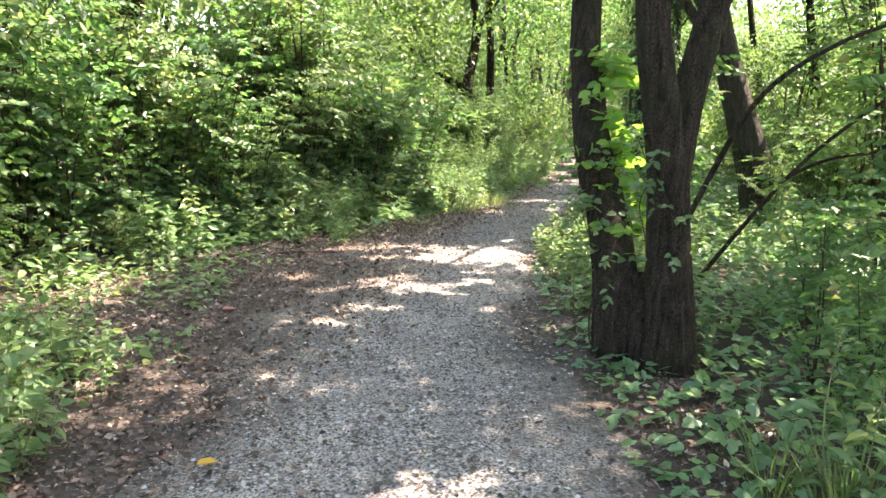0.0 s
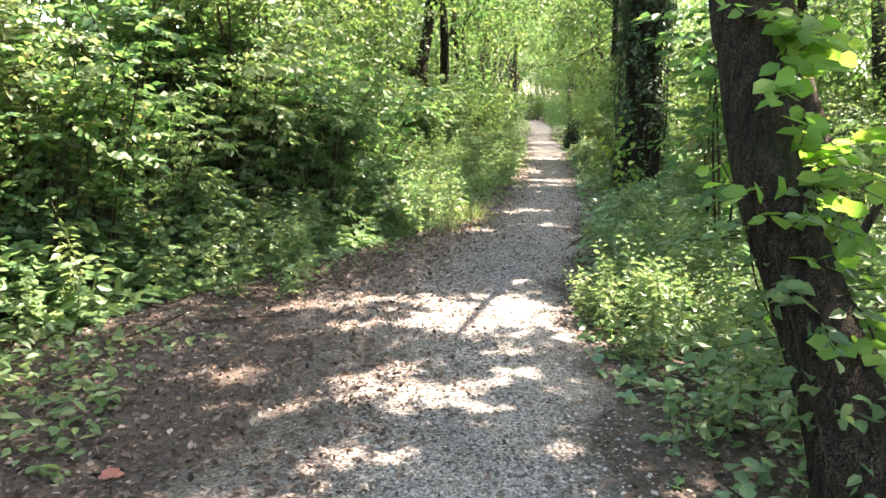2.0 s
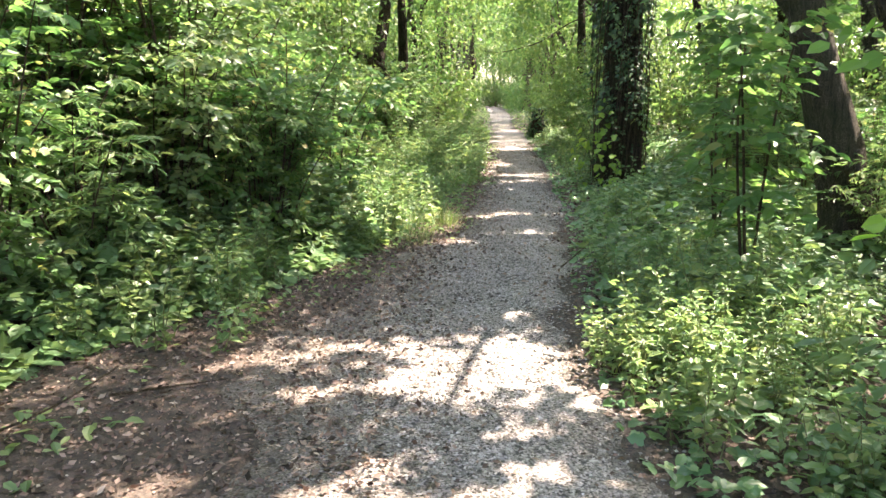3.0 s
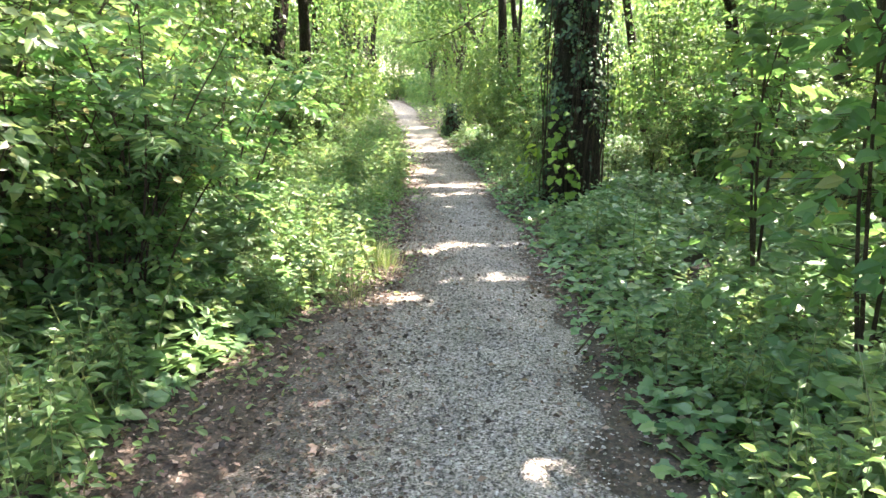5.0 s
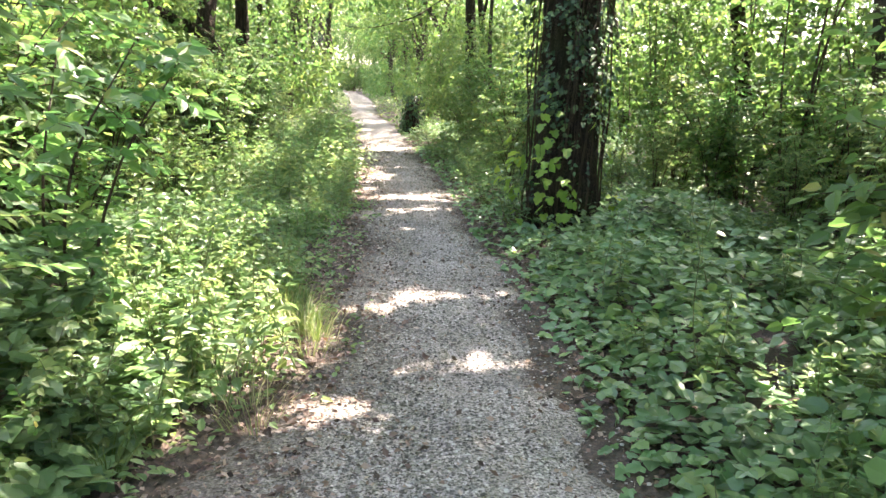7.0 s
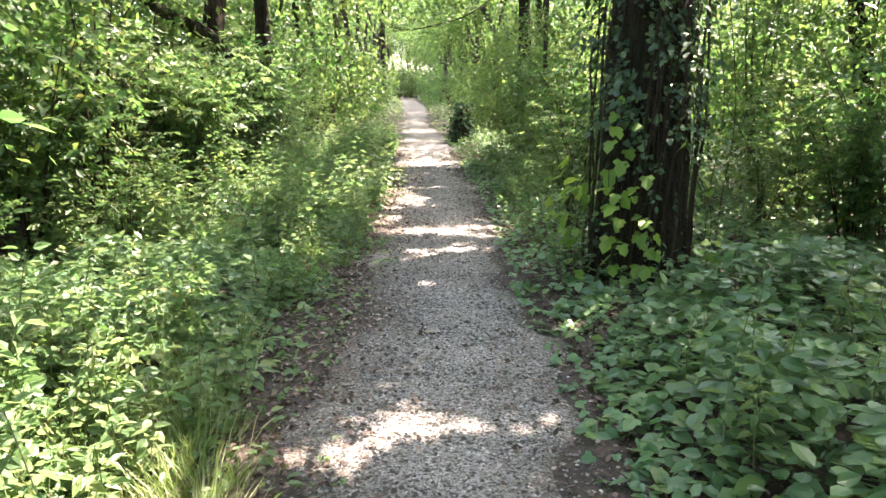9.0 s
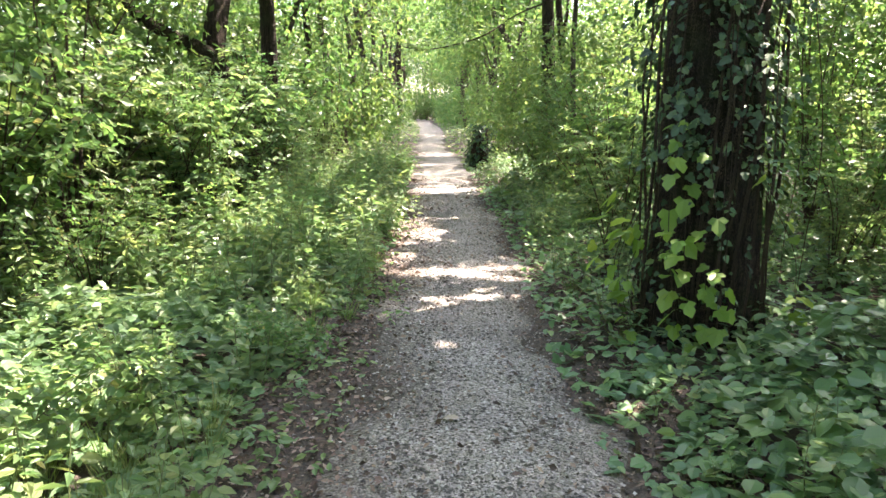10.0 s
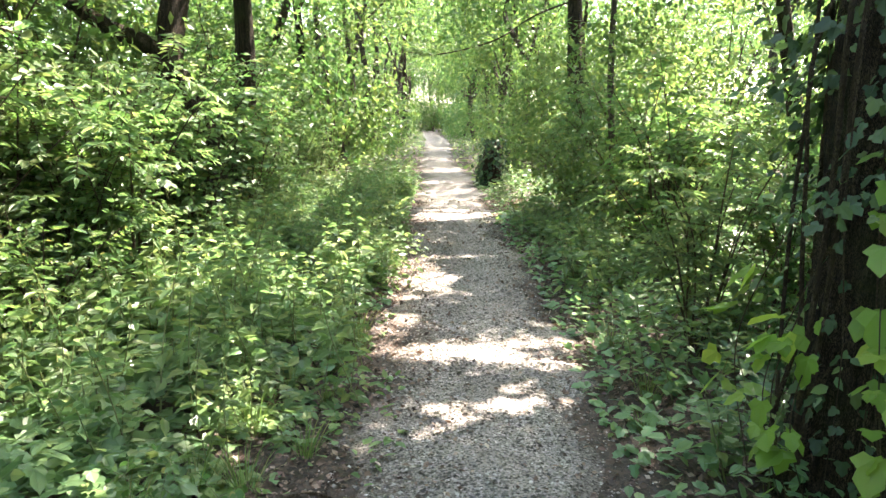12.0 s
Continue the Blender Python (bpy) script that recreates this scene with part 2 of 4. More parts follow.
def tube(points, radii, sides=6, rough=0.0, seed=0):
    """A round limb along a line of points, with a bumpy skin where rough is given."""
    p, r = np.asarray(points, float), np.asarray(radii, float)
    t = unit(np.gradient(p, axis=0))
    ref = np.array((0.31, 0.95, 0.05))
    u = unit(np.cross(t, ref))
    w = np.cross(t, u)
    a = np.linspace(0, 2 * math.pi, sides, endpoint=False)
    ring = u[:, None, :] * np.cos(a)[None, :, None] + w[:, None, :] * np.sin(a)[None, :, None]
    rr = np.repeat(r[:, None], sides, 1)
    if rough:
        g = np.random.default_rng(seed)
        ph = g.uniform(0, 6.28, 6)
        z = np.cumsum(np.r_[0, np.linalg.norm(np.diff(p, axis=0), axis=1)])[:, None]
        rr = rr * (1 + rough * (np.sin(3 * a + ph[0] + 1.1 * z) * 0.5 + np.sin(7 * a + ph[1] + 2.3 * z) * 0.35 + np.sin(13 * a + ph[2] + 3.0 * np.sin(z * 2)) * 0.3) + g.normal(0, rough * 0.25, rr.shape))
    v = (p[:, None, :] + ring * rr[:, :, None]).reshape(-1, 3)
    i, j = np.meshgrid(np.arange(len(p) - 1), np.arange(sides), indexing="ij")
    q0, q1 = i * sides + j, i * sides + (j + 1) % sides
    q2, q3 = q1 + sides, q0 + sides
    tri = np.concatenate([np.stack([q0, q1, q2], -1).reshape(-1, 3), np.stack([q0, q2, q3], -1).reshape(-1, 3)])
    top = np.array([((len(p) - 1) * sides, (len(p) - 1) * sides + k, (len(p) - 1) * sides + k + 1) for k in range(1, sides - 1)])
    return v, np.concatenate([tri, top])


def spline(keys, count):
    """A smooth line through a few points."""
    k = np.asarray(keys, float)
    k = np.vstack([2 * k[0] - k[1], k, 2 * k[-1] - k[-2]])
    out = []
    for u in np.linspace(0, len(k) - 3 - 1e-6, count):
        i, f = int(u), u - int(u)
        a, b, c, d = k[i:i + 4]
        out.append(0.5 * (2 * b + (c - a) * f + (2 * a - 5 * b + 4 * c - d) * f * f + (3 * b - a - 3 * c + d) * f ** 3))
    return np.array(out)


# ---- plan: edges of the path, and of what grows beside it, against y ----
LEFT_Y = [-20, 0, 3, 4, 4.8, 6, 7, 8.5, 9.4, 10.8, 12, 13, 15, 17, 20, 22, 26, 32, 38, 50, 63, 88, 100, 108, 140]
LEFT_X = [-1.6, -1.1, -0.98, -0.9, -0.68, -0.48, -0.2, -0.05, 0.08, 0.45, 0.85, 1.15, 1.6, 2.05, 2.7, 3.15, 3.8, 5.1, 6.0, 8.4, 10.4, 14.4, 15.4, 11, 11]
RIGHT_Y = [-20, 0, 4, 5.2, 7.7, 8.7, 11.3, 13, 14, 16, 18, 20, 23, 26.5, 34, 40, 50, 63, 88, 100, 108, 140]
RIGHT_X = [1.2, 1.4, 1.2, 1.1, 1.22, 1.5, 2.15, 2.64, 2.9, 3.3, 3.75, 4.25, 4.8, 5.5, 7.0, 7.9, 10.0, 12.6, 17.2, 18.4, 15, 15]
HEDGE_Y = [-20, 0, 2, 4.3, 5.3, 6.9, 8.1, 9.5, 10.5, 12, 13, 13.8, 16.2, 17, 19, 22, 26, 32, 38, 50, 63, 88, 140]
HEDGE_X = [-2.2, -2.1, -2.2, -2.4, -2.65, -2.8, -2.3, -1.4, -0.7, 0.1, 0.5, 0.9, 1.55, 1.9, 2.4, 3.05, 3.75, 5.0, 5.9, 8.5, 10.8, 15.1, 15]


def left_edge(y):
    return np.interp(y, LEFT_Y, LEFT_X)


def right_edge(y):
    return np.interp(y, RIGHT_Y, RIGHT_X)


def hedge_edge(y):
    return np.interp(y, HEDGE_Y, HEDGE_X)


def ground_z(x, y):
    x, y = np.asarray(x, float), np.asarray(y, float)
    off = np.maximum(np.maximum(hedge_edge(y) - x, x - right_edge(y)), 0)
    wave = 0.03 * np.sin(1.7 * x + 0.6 * y) * np.sin(0.9 * y - 0.7 * x) + 0.012 * np.sin(5.1 * x + 2.0) * np.sin(4.3 * y)
    return 0.10 * np.minimum(off, 3) / 3 + wave * np.minimum(0.25 + off, 1)


# sun patches carved through the crowns: ground x, y, half width, half depth
GAPS = [(0.62, 8.1, 0.82, 0.62), (-0.1, 6.5, 0.56, 0.28), (-0.65, 5.3, 0.2, 0.1), (0.6, 5.8, 0.15, 0.1), (-0.3, 5.72, 0.22, 0.1), (0.29, 2.95, 0.25, 0.14),
        (-1.1, 6.9, 0.25, 0.13), (-0.8, 8.4, 0.3, 0.14), (-2.6, 7.8, 0.4, 0.3), (1.8, 13.6, 0.62, 0.14), (0.9, 11.95, 0.3, 0.14), (1.75, 12.3, 0.3, 0.11),
        (0.4, 12.95, 0.8, 0.75), (1.5, 7.65, 0.62, 0.45), (3.1, 18.4, 0.6, 0.28), (2.9, 17.4, 0.5, 0.14), (4.3, 25.3, 0.75, 0.6), (3.7, 21.9, 0.7, 0.12),
        (6.0, 35.4, 0.9, 0.7), (5.3, 31.5, 0.6, 0.35), (7.3, 42, 0.9, 1.0), (9.0, 50, 0.9, 0.9), (-2.7, 6.0, 0.4, 0.5), (3.3, 15.2, 0.36, 0.3), (3.0, 21.0, 0.5, 1.2), (1.5, 19.5, 0.9, 0.6),
        (-0.6, 10.9, 0.35, 0.3), (0.45, 14.9, 0.6, 0.35), (1.5, 17.3, 0.3, 0.2), (0.9, 16.4, 0.15, 0.15), (7.6, 22.4, 0.8, 0.8), (8.2, 25.6, 0.9, 0.9), (5.7, 21.6, 0.5, 0.7), (5.3, 19.2, 0.3, 0.3), (2.5, 10.2, 0.28, 0.3), (3.0, 11.2, 0.3, 0.25), (0.85, 5.2, 0.24, 0.24), (3.4, 15.75, 0.34, 0.28), (-0.2, 12.2, 0.35, 0.3), (0.1, 13.5, 0.4, 0.4)]
_dapple = np.random.default_rng(27)
GAPS += [(float(left_edge(_y)) + 0.2 + _dapple.uniform(0, 1.3), _y, _dapple.uniform(0.06, 0.14), _dapple.uniform(0.03, 0.07)) for _y in _dapple.uniform(9.8, 19, 44)]


_fleck = np.random.default_rng(17)
for _x, _y, _a, _b in list(GAPS):
    for _k in range(5 if _a > 0.15 else 0):
        _t, _s = _fleck.uniform(0, 6.283), _fleck.uniform(0.12, 0.32)
        GAPS.append((_x + math.cos(_t) * _a * 1.35, _y + math.sin(_t) * _b * 1.5, 0.05 + _a * _s, 0.03 + _b * _s))


def in_gap(p, grow=1.0):
    p = np.atleast_2d(p)
    s = np.array(SUN)
    g = p - s * (p[:, 2:] / s[2])
    hit = np.zeros(len(p), bool)
    wob = 1 + 0.34 * np.sin(g[:, 0] * 8 + 2 * np.sin(g[:, 1] * 9)) + 0.28 * np.sin(g[:, 1] * 19 + 3 * np.sin(g[:, 0] * 6)) + 0.2 * np.sin(g[:, 0] * 23 - g[:, 1] * 11)
    for x, y, a, b in GAPS:
        hit |= ((g[:, 0] - x) / (a * grow)) ** 2 + ((g[:, 1] - y) / (b * grow)) ** 2 < wob
    return hit


# ---- ground ----
def steps(*runs):
    out = []
    for a, b, d in runs:
        out.extend(np.arange(a, b, d))
    return np.array(out)


def grid_mesh(xs, ys, zf):
    gx, gy = np.meshgrid(xs, ys)
    gz = zf(gx, gy)
    w = len(xs)
    i, j = np.meshgrid(np.arange(len(ys) - 1), np.arange(w - 1), indexing="ij")
    a = (i * w + j).ravel()
    t = np.concatenate([np.stack([a, a + 1, a + w + 1], 1), np.stack([a, a + w + 1, a + w], 1)])
    return np.stack([gx, gy, gz], -1).reshape(-1, 3), t


xs = np.r_[steps((-600, -60, 60), (-60, -12, 4), (-12, 14, 0.25), (14, 60, 4), (60, 661, 60))]
ys = np.r_[steps((-600, -60, 60), (-60, -6, 3), (-6, 34, 0.25), (34, 110, 2), (110, 200, 10), (200, 801, 60))]
v, t = grid_mesh(xs, ys, ground_z)
ground = tagged(part("ground", v, t, SOIL, smooth=True), "brown woodland soil strewn with rotted leaves", "ground", kind="structure")


def strip_left(y):
    """Where the last scattered gravel ends, in the bare soil beside the trodden part."""
    return left_edge(y) - np.interp(y, [2, 4, 6, 8.5, 10.8, 13, 15], [0.0, 0.3, 0.75, 0.95, 0.6, 0.15, 0.0])


def path_strip():
    us, vs = np.linspace(-0.06, 1.06, 41), np.r_[steps((-12, 36, 0.15), (36, 108, 1.0))]
    gu, gy = np.meshgrid(us, vs)
    l, r = strip_left(gy), right_edge(gy)
    l = l + 0.12 * np.sin(gy * 2.1) + 0.07 * np.sin(gy * 5.3 + 1)
    r = r + 0.12 * np.sin(gy * 1.7 + 2) + 0.09 * np.sin(gy * 6.1)
    gx = l + (r - l) * gu
    edge = np.minimum(gu + 0.06, 1.06 - gu) / 0.56
    gz = ground_z(gx, gy) * 0.6 - 0.035 + 0.06 * np.minimum(edge * 2.2, 1) + 0.006 * np.sin(gx * 6 + gy * 3) * np.sin(gy * 4.4)
    w = len(us)
    i, j = np.meshgrid(np.arange(len(vs) - 1), np.arange(w - 1), indexing="ij")
    a = (i * w + j).ravel()
    t = np.concatenate([np.stack([a, a + 1, a + w + 1], 1), np.stack([a, a + w + 1, a + w], 1)])
    lost = 1 - (gx - l) / (left_edge(gy) - strip_left(gy) + 0.55)
    verge = 1 - (r - gx) / np.interp(gy, [4, 7, 9, 12], [0.85, 0.6, 0.4, 0.35])
    return np.stack([gx, gy, gz], -1).reshape(-1, 3), t, (np.clip(np.maximum(lost, verge), 0, 1) * 0.72).ravel()


def path_z(x, y):
    """Height of the trodden surface, path or soil."""
    l, r = strip_left(y), right_edge(y)
    u = (x - l) / (r - l)
    edge = np.minimum(u + 0.06, 1.06 - u) / 0.56
    pz = ground_z(x, y) * 0.6 - 0.035 + 0.06 * np.clip(edge * 2.2, 0, 1)
    return np.maximum(ground_z(x, y), np.where(edge > 0, pz, -1))


v, t, rim = path_strip()
footpath = tagged(part("footpath", v, t, GRAVEL, smooth=True), "grey trodden limestone gravel footpath, worn and dusty", "path", kind="structure")
footpath.data.attributes.new("rim", "FLOAT", "POINT").data.foreach_set("value", rim.astype(np.float32))


# ---- plants ----
def stem_sprays(g, stems, shape, size, twig=(0.25, 0.5), per_stem=14, per_twig=11, start=0.2, flat=0.6, up=0.25, twig_r=0.003):
    """Twigs along the stems, with leaves to both sides of each; returns wood and leaves."""
    wood, P, D, N, S = [], [], [], [], []
    for line in stems:
        f = g.uniform(start, 1, per_stem) ** 0.8
        idx = f * (len(line) - 1)
        i0 = np.minimum(idx.astype(int), len(line) - 2)
        base = line[i0] + (line[i0 + 1] - line[i0]) * (idx - i0)[:, None]
        ang = g.uniform(0, 2 * math.pi, per_stem)
        out = np.stack([np.cos(ang), np.sin(ang), g.normal(up, 0.3, per_stem)], 1)
        out = unit(out)
        ln = g.uniform(*twig, per_stem)
        for b, o, l in zip(base, out, ln):
            u = np.linspace(0.12, 1, per_twig)[:, None]
            sag = np.array((0, 0, -0.22 * l))
            pts = b + o * l * u + sag * u ** 2
            if twig_r:
                wood.append(tube(np.vstack([b, pts[-2]]), [twig_r * 1.3, twig_r * 0.6], 3))
            side = unit(np.cross(o, (0, 0, 1)))
            sign = np.where(np.arange(per_twig) % 2 == 0, 1, -1)[:, None]
            d = o * 0.55 + side * sign * 0.8 + g.normal(0, 0.22, (per_twig, 3))
            d[-1] = o
            d[:, 2] -= 0.4
            n = np.array((0, 0, 1.0)) * flat + g.normal(0, 0.42, (per_twig, 3)) + o * 0.65
            P.append(pts)
            D.append(d)
            N.append(n)
            S.append(g.uniform(0.65, 1.15, per_twig) * size * (1 - 0.25 * np.abs(u[:, 0] - 0.5)))
    return wood, leaves(shape, np.vstack(P), np.vstack(D), np.vstack(N), np.concatenate(S))


def shrub(name, label, seed, height, spread, stems, shape, size, mat, per_stem=16, per_twig=11, twig=(0.25, 0.5), wood_mat=None, stem_r=0.012, bushy=0.15, category="shrub", group=""):
    g = np.random.default_rng(seed)
    ob = thing(name, (0, 0, 0), label, category, group)
    lines = []
    for k in range(stems):
        a = g.uniform(0, 2 * math.pi)
        r, h = spread * g.uniform(0.3, 1), height * g.uniform(0.6, 1)
        tip = np.array((math.cos(a) * r, math.sin(a) * r, h))
        base = np.array((math.cos(a), math.sin(a), 0)) * g.uniform(0, 0.12)
        mid = base * 0.5 + tip * np.array((0.35, 0.35, 0.6)) + g.normal(0, 0.05, 3)
        lines.append(spline([base - (0, 0, 0.05), mid, tip], 8))
    wood, lv = stem_sprays(g, lines, shape, size, twig, per_stem, per_twig, start=bushy)
    thick = [tube(l, np.linspace(stem_r, stem_r * 0.3, len(l)), 5) for l in lines]
    part("branchwork", *join(*thick, *wood), wood_mat or TWIG, ob)
    part("foliage", *lv, mat, ob)
    return ob


def weed(name, label, seed, height, shape, size, mat, stalks=3, pairs=12, group="", spread=0.12, category="weed"):
    """Upright stalks with crossed pairs of leaves, smaller towards the tip."""
    g = np.random.default_rng(seed)
    ob = thing(name, (0, 0, 0), label, category, group)
    wood, P, D, N, S = [], [], [], [], []
    for k in range(stalks):
        b = np.array((*g.normal(0, spread, 2), -0.04))
        h = height * g.uniform(0.65, 1)
        tip = b + (*g.normal(0, 0.16 * h, 2), h)
        line = spline([b, (b + tip) / 2 + (*g.normal(0, 0.03 * h, 2), 0), tip], 9)
        wood.append(tube(line, np.linspace(0.005, 0.002, 9), 4))
        for j in range(pairs):
            f = 0.16 + 0.84 * (j / (pairs - 1)) ** 0.85
            q = line[min(int(f * 8), 7)] + (line[min(int(f * 8), 7) + 1] - line[min(int(f * 8), 7)]) * (f * 8 - min(int(f * 8), 7))
            a = j * 1.57 + g.normal(0, 0.35)
            for turn in (0, math.pi):
                d = np.array((math.cos(a + turn + g.normal(0, 0.3)), math.sin(a + turn), g.normal(-0.3 + 0.4 * f, 0.35)))
                P.append(q + d * 0.02)
                D.append(d)
                N.append(np.array((0, 0, 1)) + g.normal(0, 0.5, 3))
                S.append(size * (1.15 - 0.7 * abs(f - 0.45)) * g.uniform(0.7, 1.1))
    for w in wood:
        part("stalk", *w, STALK, ob)
    part("foliage", *leaves(shape, np.array(P), np.array(D), np.array(N), np.array(S)), mat, ob)
    return ob


def grass_tuft(seed, label, mat=None, wide=0.09):
    g = np.random.default_rng(seed)
    n = 70
    a = g.uniform(0, 6.283, n)
    r = wide * np.sqrt(g.uniform(0, 1, n))
    p = np.stack([np.cos(a) * r, np.sin(a) * r, np.full(n, -0.02)], 1)
    lean = g.uniform(0.15, 0.9, n)
    d = np.stack([np.cos(a) * lean, np.sin(a) * lean, np.ones(n)], 1)
    nn = np.stack([-np.cos(a), -np.sin(a), lean], 1) + g.normal(0, 0.2, (n, 3))
    return tagged(part("grass_tuft", *leaves(BLADE, p, d, nn, g.uniform(0.18, 0.48, n)), mat or GRASS), label, "grass", "grass by the path")


def crown_leaves(g, centre, radii, clusters, per, size, shape=FAR, cut=False, shell=0.35, skirt=False):
    """A crown of leaf clusters with gaps between them."""
    c = unit(g.normal(0, 1, (clusters, 3))) * (g.uniform(shell, 1, clusters) ** 0.6)[:, None]
    if not skirt:
        c[:, 2] = np.where(c[:, 2] < -0.5, c[:, 2] * 0.5, c[:, 2])
    c = c * radii + centre
    spread = np.array((0.5, 0.5, 0.26)) * (np.mean(radii) * 0.34)
    p = np.repeat(c, per, 0) + g.normal(0, 1, (clusters * per, 3)) * spread
    if cut:
        # leaves picked by where their shadow falls: dense over the path, open at GAPS
        foot = p - np.array(SUN) * (p[:, 2:] / SUN.z)
        over = (foot[:, 0] > np.minimum(left_edge(foot[:, 1]) - 1.3, hedge_edge(foot[:, 1]) - np.interp(foot[:, 1], [6.5, 8.5, 11, 12.3, 13.2, 15.5, 17, 26], [1.7, 0.9, 1.3, 1.1, 0.1, 0.0, 0.8, 1.2]))) & (foot[:, 0] < right_edge(foot[:, 1]) + np.interp(foot[:, 1], [5.5, 7.5, 9, 10.5, 12, 14, 18, 20], [3.0, 0.9, 0.7, 1.3, 2.4, 2.8, 2.0, 0.4]))
        some = np.where((foot[:, 0] < left_edge(foot[:, 1])) & (foot[:, 1] > 8), 0.36, 0.13)
        p = p[~in_gap(p) & (over | (g.uniform(0, 1, len(p)) < some))]
    out = unit(p - centre)
    d = out * 0.4 + g.normal(0, 0.6, p.shape) - np.array((0, 0, 0.35))
    n = np.array((0, 0, 0.6)) + out * 0.6 + g.normal(0, 0.5, p.shape)
    return c, leaves(shape, p, d, n, g.uniform(0.6, 1.2, len(p)) * size)


def tree(name, label, seed, base, top, r0, crown, clusters=90, per=60, size=0.15, bark=None, cut=False, stems=None, limbs=9, group="", sides=20, low=0.45):
    """A tapered trunk that leans from base to top, limbs reaching into the crown, and the crown."""
    g = np.random.default_rng(seed)
    ob = thing(name, base, label, "tree", group)
    base, top = np.array(base, float), np.array(top, float)
    rel = top - base
    keys = stems or [(0, 0, -0.15), rel * 0.3 + (*g.normal(0, 0.16, 2), 0), rel * 0.55 + (*g.normal(0, 0.2, 2), 0), rel * 0.8 + (*g.normal(0, 0.16, 2), 0), rel]
    line = spline(keys, 40)
    h = np.linspace(0, 1, 40)
    radius = r0 * (1 - 0.72 * h) * (1 + 0.55 * np.exp(-h * 26))
    part("trunk", *tube(line, radius, sides, 0.06, seed), bark or BARK, ob, smooth=True)
    if crown:
        radii = np.array(crown)
        centre = line[-1] * 0.9 + (0, 0, radii[2] * 0.25)
        c, lv = crown_leaves(g, np.array(base) + centre, radii, clusters, per, size, cut=cut)
        part("crown", lv[0] - base, lv[1], LEAF_TREE, ob)
        for k in range(limbs):
            i = int(g.uniform(low, 0.97) * 39)
            for attempt in range(12):
                goal = c[g.integers(len(c))] - base
                mid = (line[i] + goal) / 2 + (0, 0, 0.4)
                if not (cut and in_gap(base + spline([line[i], mid, goal], 10), 1.2).any()):
                    break
            part("limb", *tube(spline([line[i], mid, goal], 10), np.linspace(radius[i] * 0.5, 0.012, 10), 7, 0.05, k), bark or BARK, ob, smooth=True)
    return ob


def drop_on(ob, x, y, turn, size, lean=0.0):
    z = float(path_z(np.array(x), np.array(y)))
    return copy_thing(ob, pose(x, y, z, lean, 0, turn) @ Matrix.Scale(size, 4))


def scatter(kinds, spots, size=(0.8, 1.2), lean=5.0):
    """Copies of the kinds on the spots, each turned and sized a little differently."""
    for k, (x, y) in enumerate(spots):
        ob = kinds[k % len(kinds)]
        drop_on(ob, float(x), float(y), rng.uniform(0, 360), rng.uniform(*size), rng.normal(0, lean))


def clear(kinds):
    """Take the patterns away once their copies stand."""
    for ob in kinds:
        for o in (*ob.children_recursive, ob):
            bpy.data.objects.remove(o)


def along(n, y0, y1, off, side, power=1.0):
    """Spots beside the path: y between y0 and y1, off metres (from, to) beyond the edge."""
    y = rng.uniform(y0, y1, n)
    o = off[0] + (off[1] - off[0]) * rng.uniform(0, 1, n) ** power
    x = hedge_edge(y) - o if side < 0 else right_edge(y) + o
    return np.stack([x, y], 1)


def shaded(spots, height):
    """Leave out the spots where a tall plant would stand in a shaft of sunlight, or too near the walk."""
    keep = []
    for x, y in spots:
        col = np.array([(x, y, z) for z in np.linspace(0.6, height, 8)])
        if not in_gap(col, 1.3).any():
            keep.append((x, y))
    return keep


# ---- the trees that stand by the path ----
def vine(ob, keys, r=0.006, mat=None, name="vine"):
    part(name, *tube(spline(keys, 24), np.linspace(r, r * 0.6, 24), 5), mat or TWIG, ob, smooth=True)


def bole(ob, keys, r0, r1, seed, flare=0.5, sides=44, count=90, name="stem", bark=None):
    line = spline(keys, count)
    h = np.linspace(0, 1, count)
    part(name, *tube(line, (r0 + (r1 - r0) * h) * (1 + flare * np.exp(-h * 22)), sides, 0.055, seed), bark or BARK, ob, smooth=True)
    return line


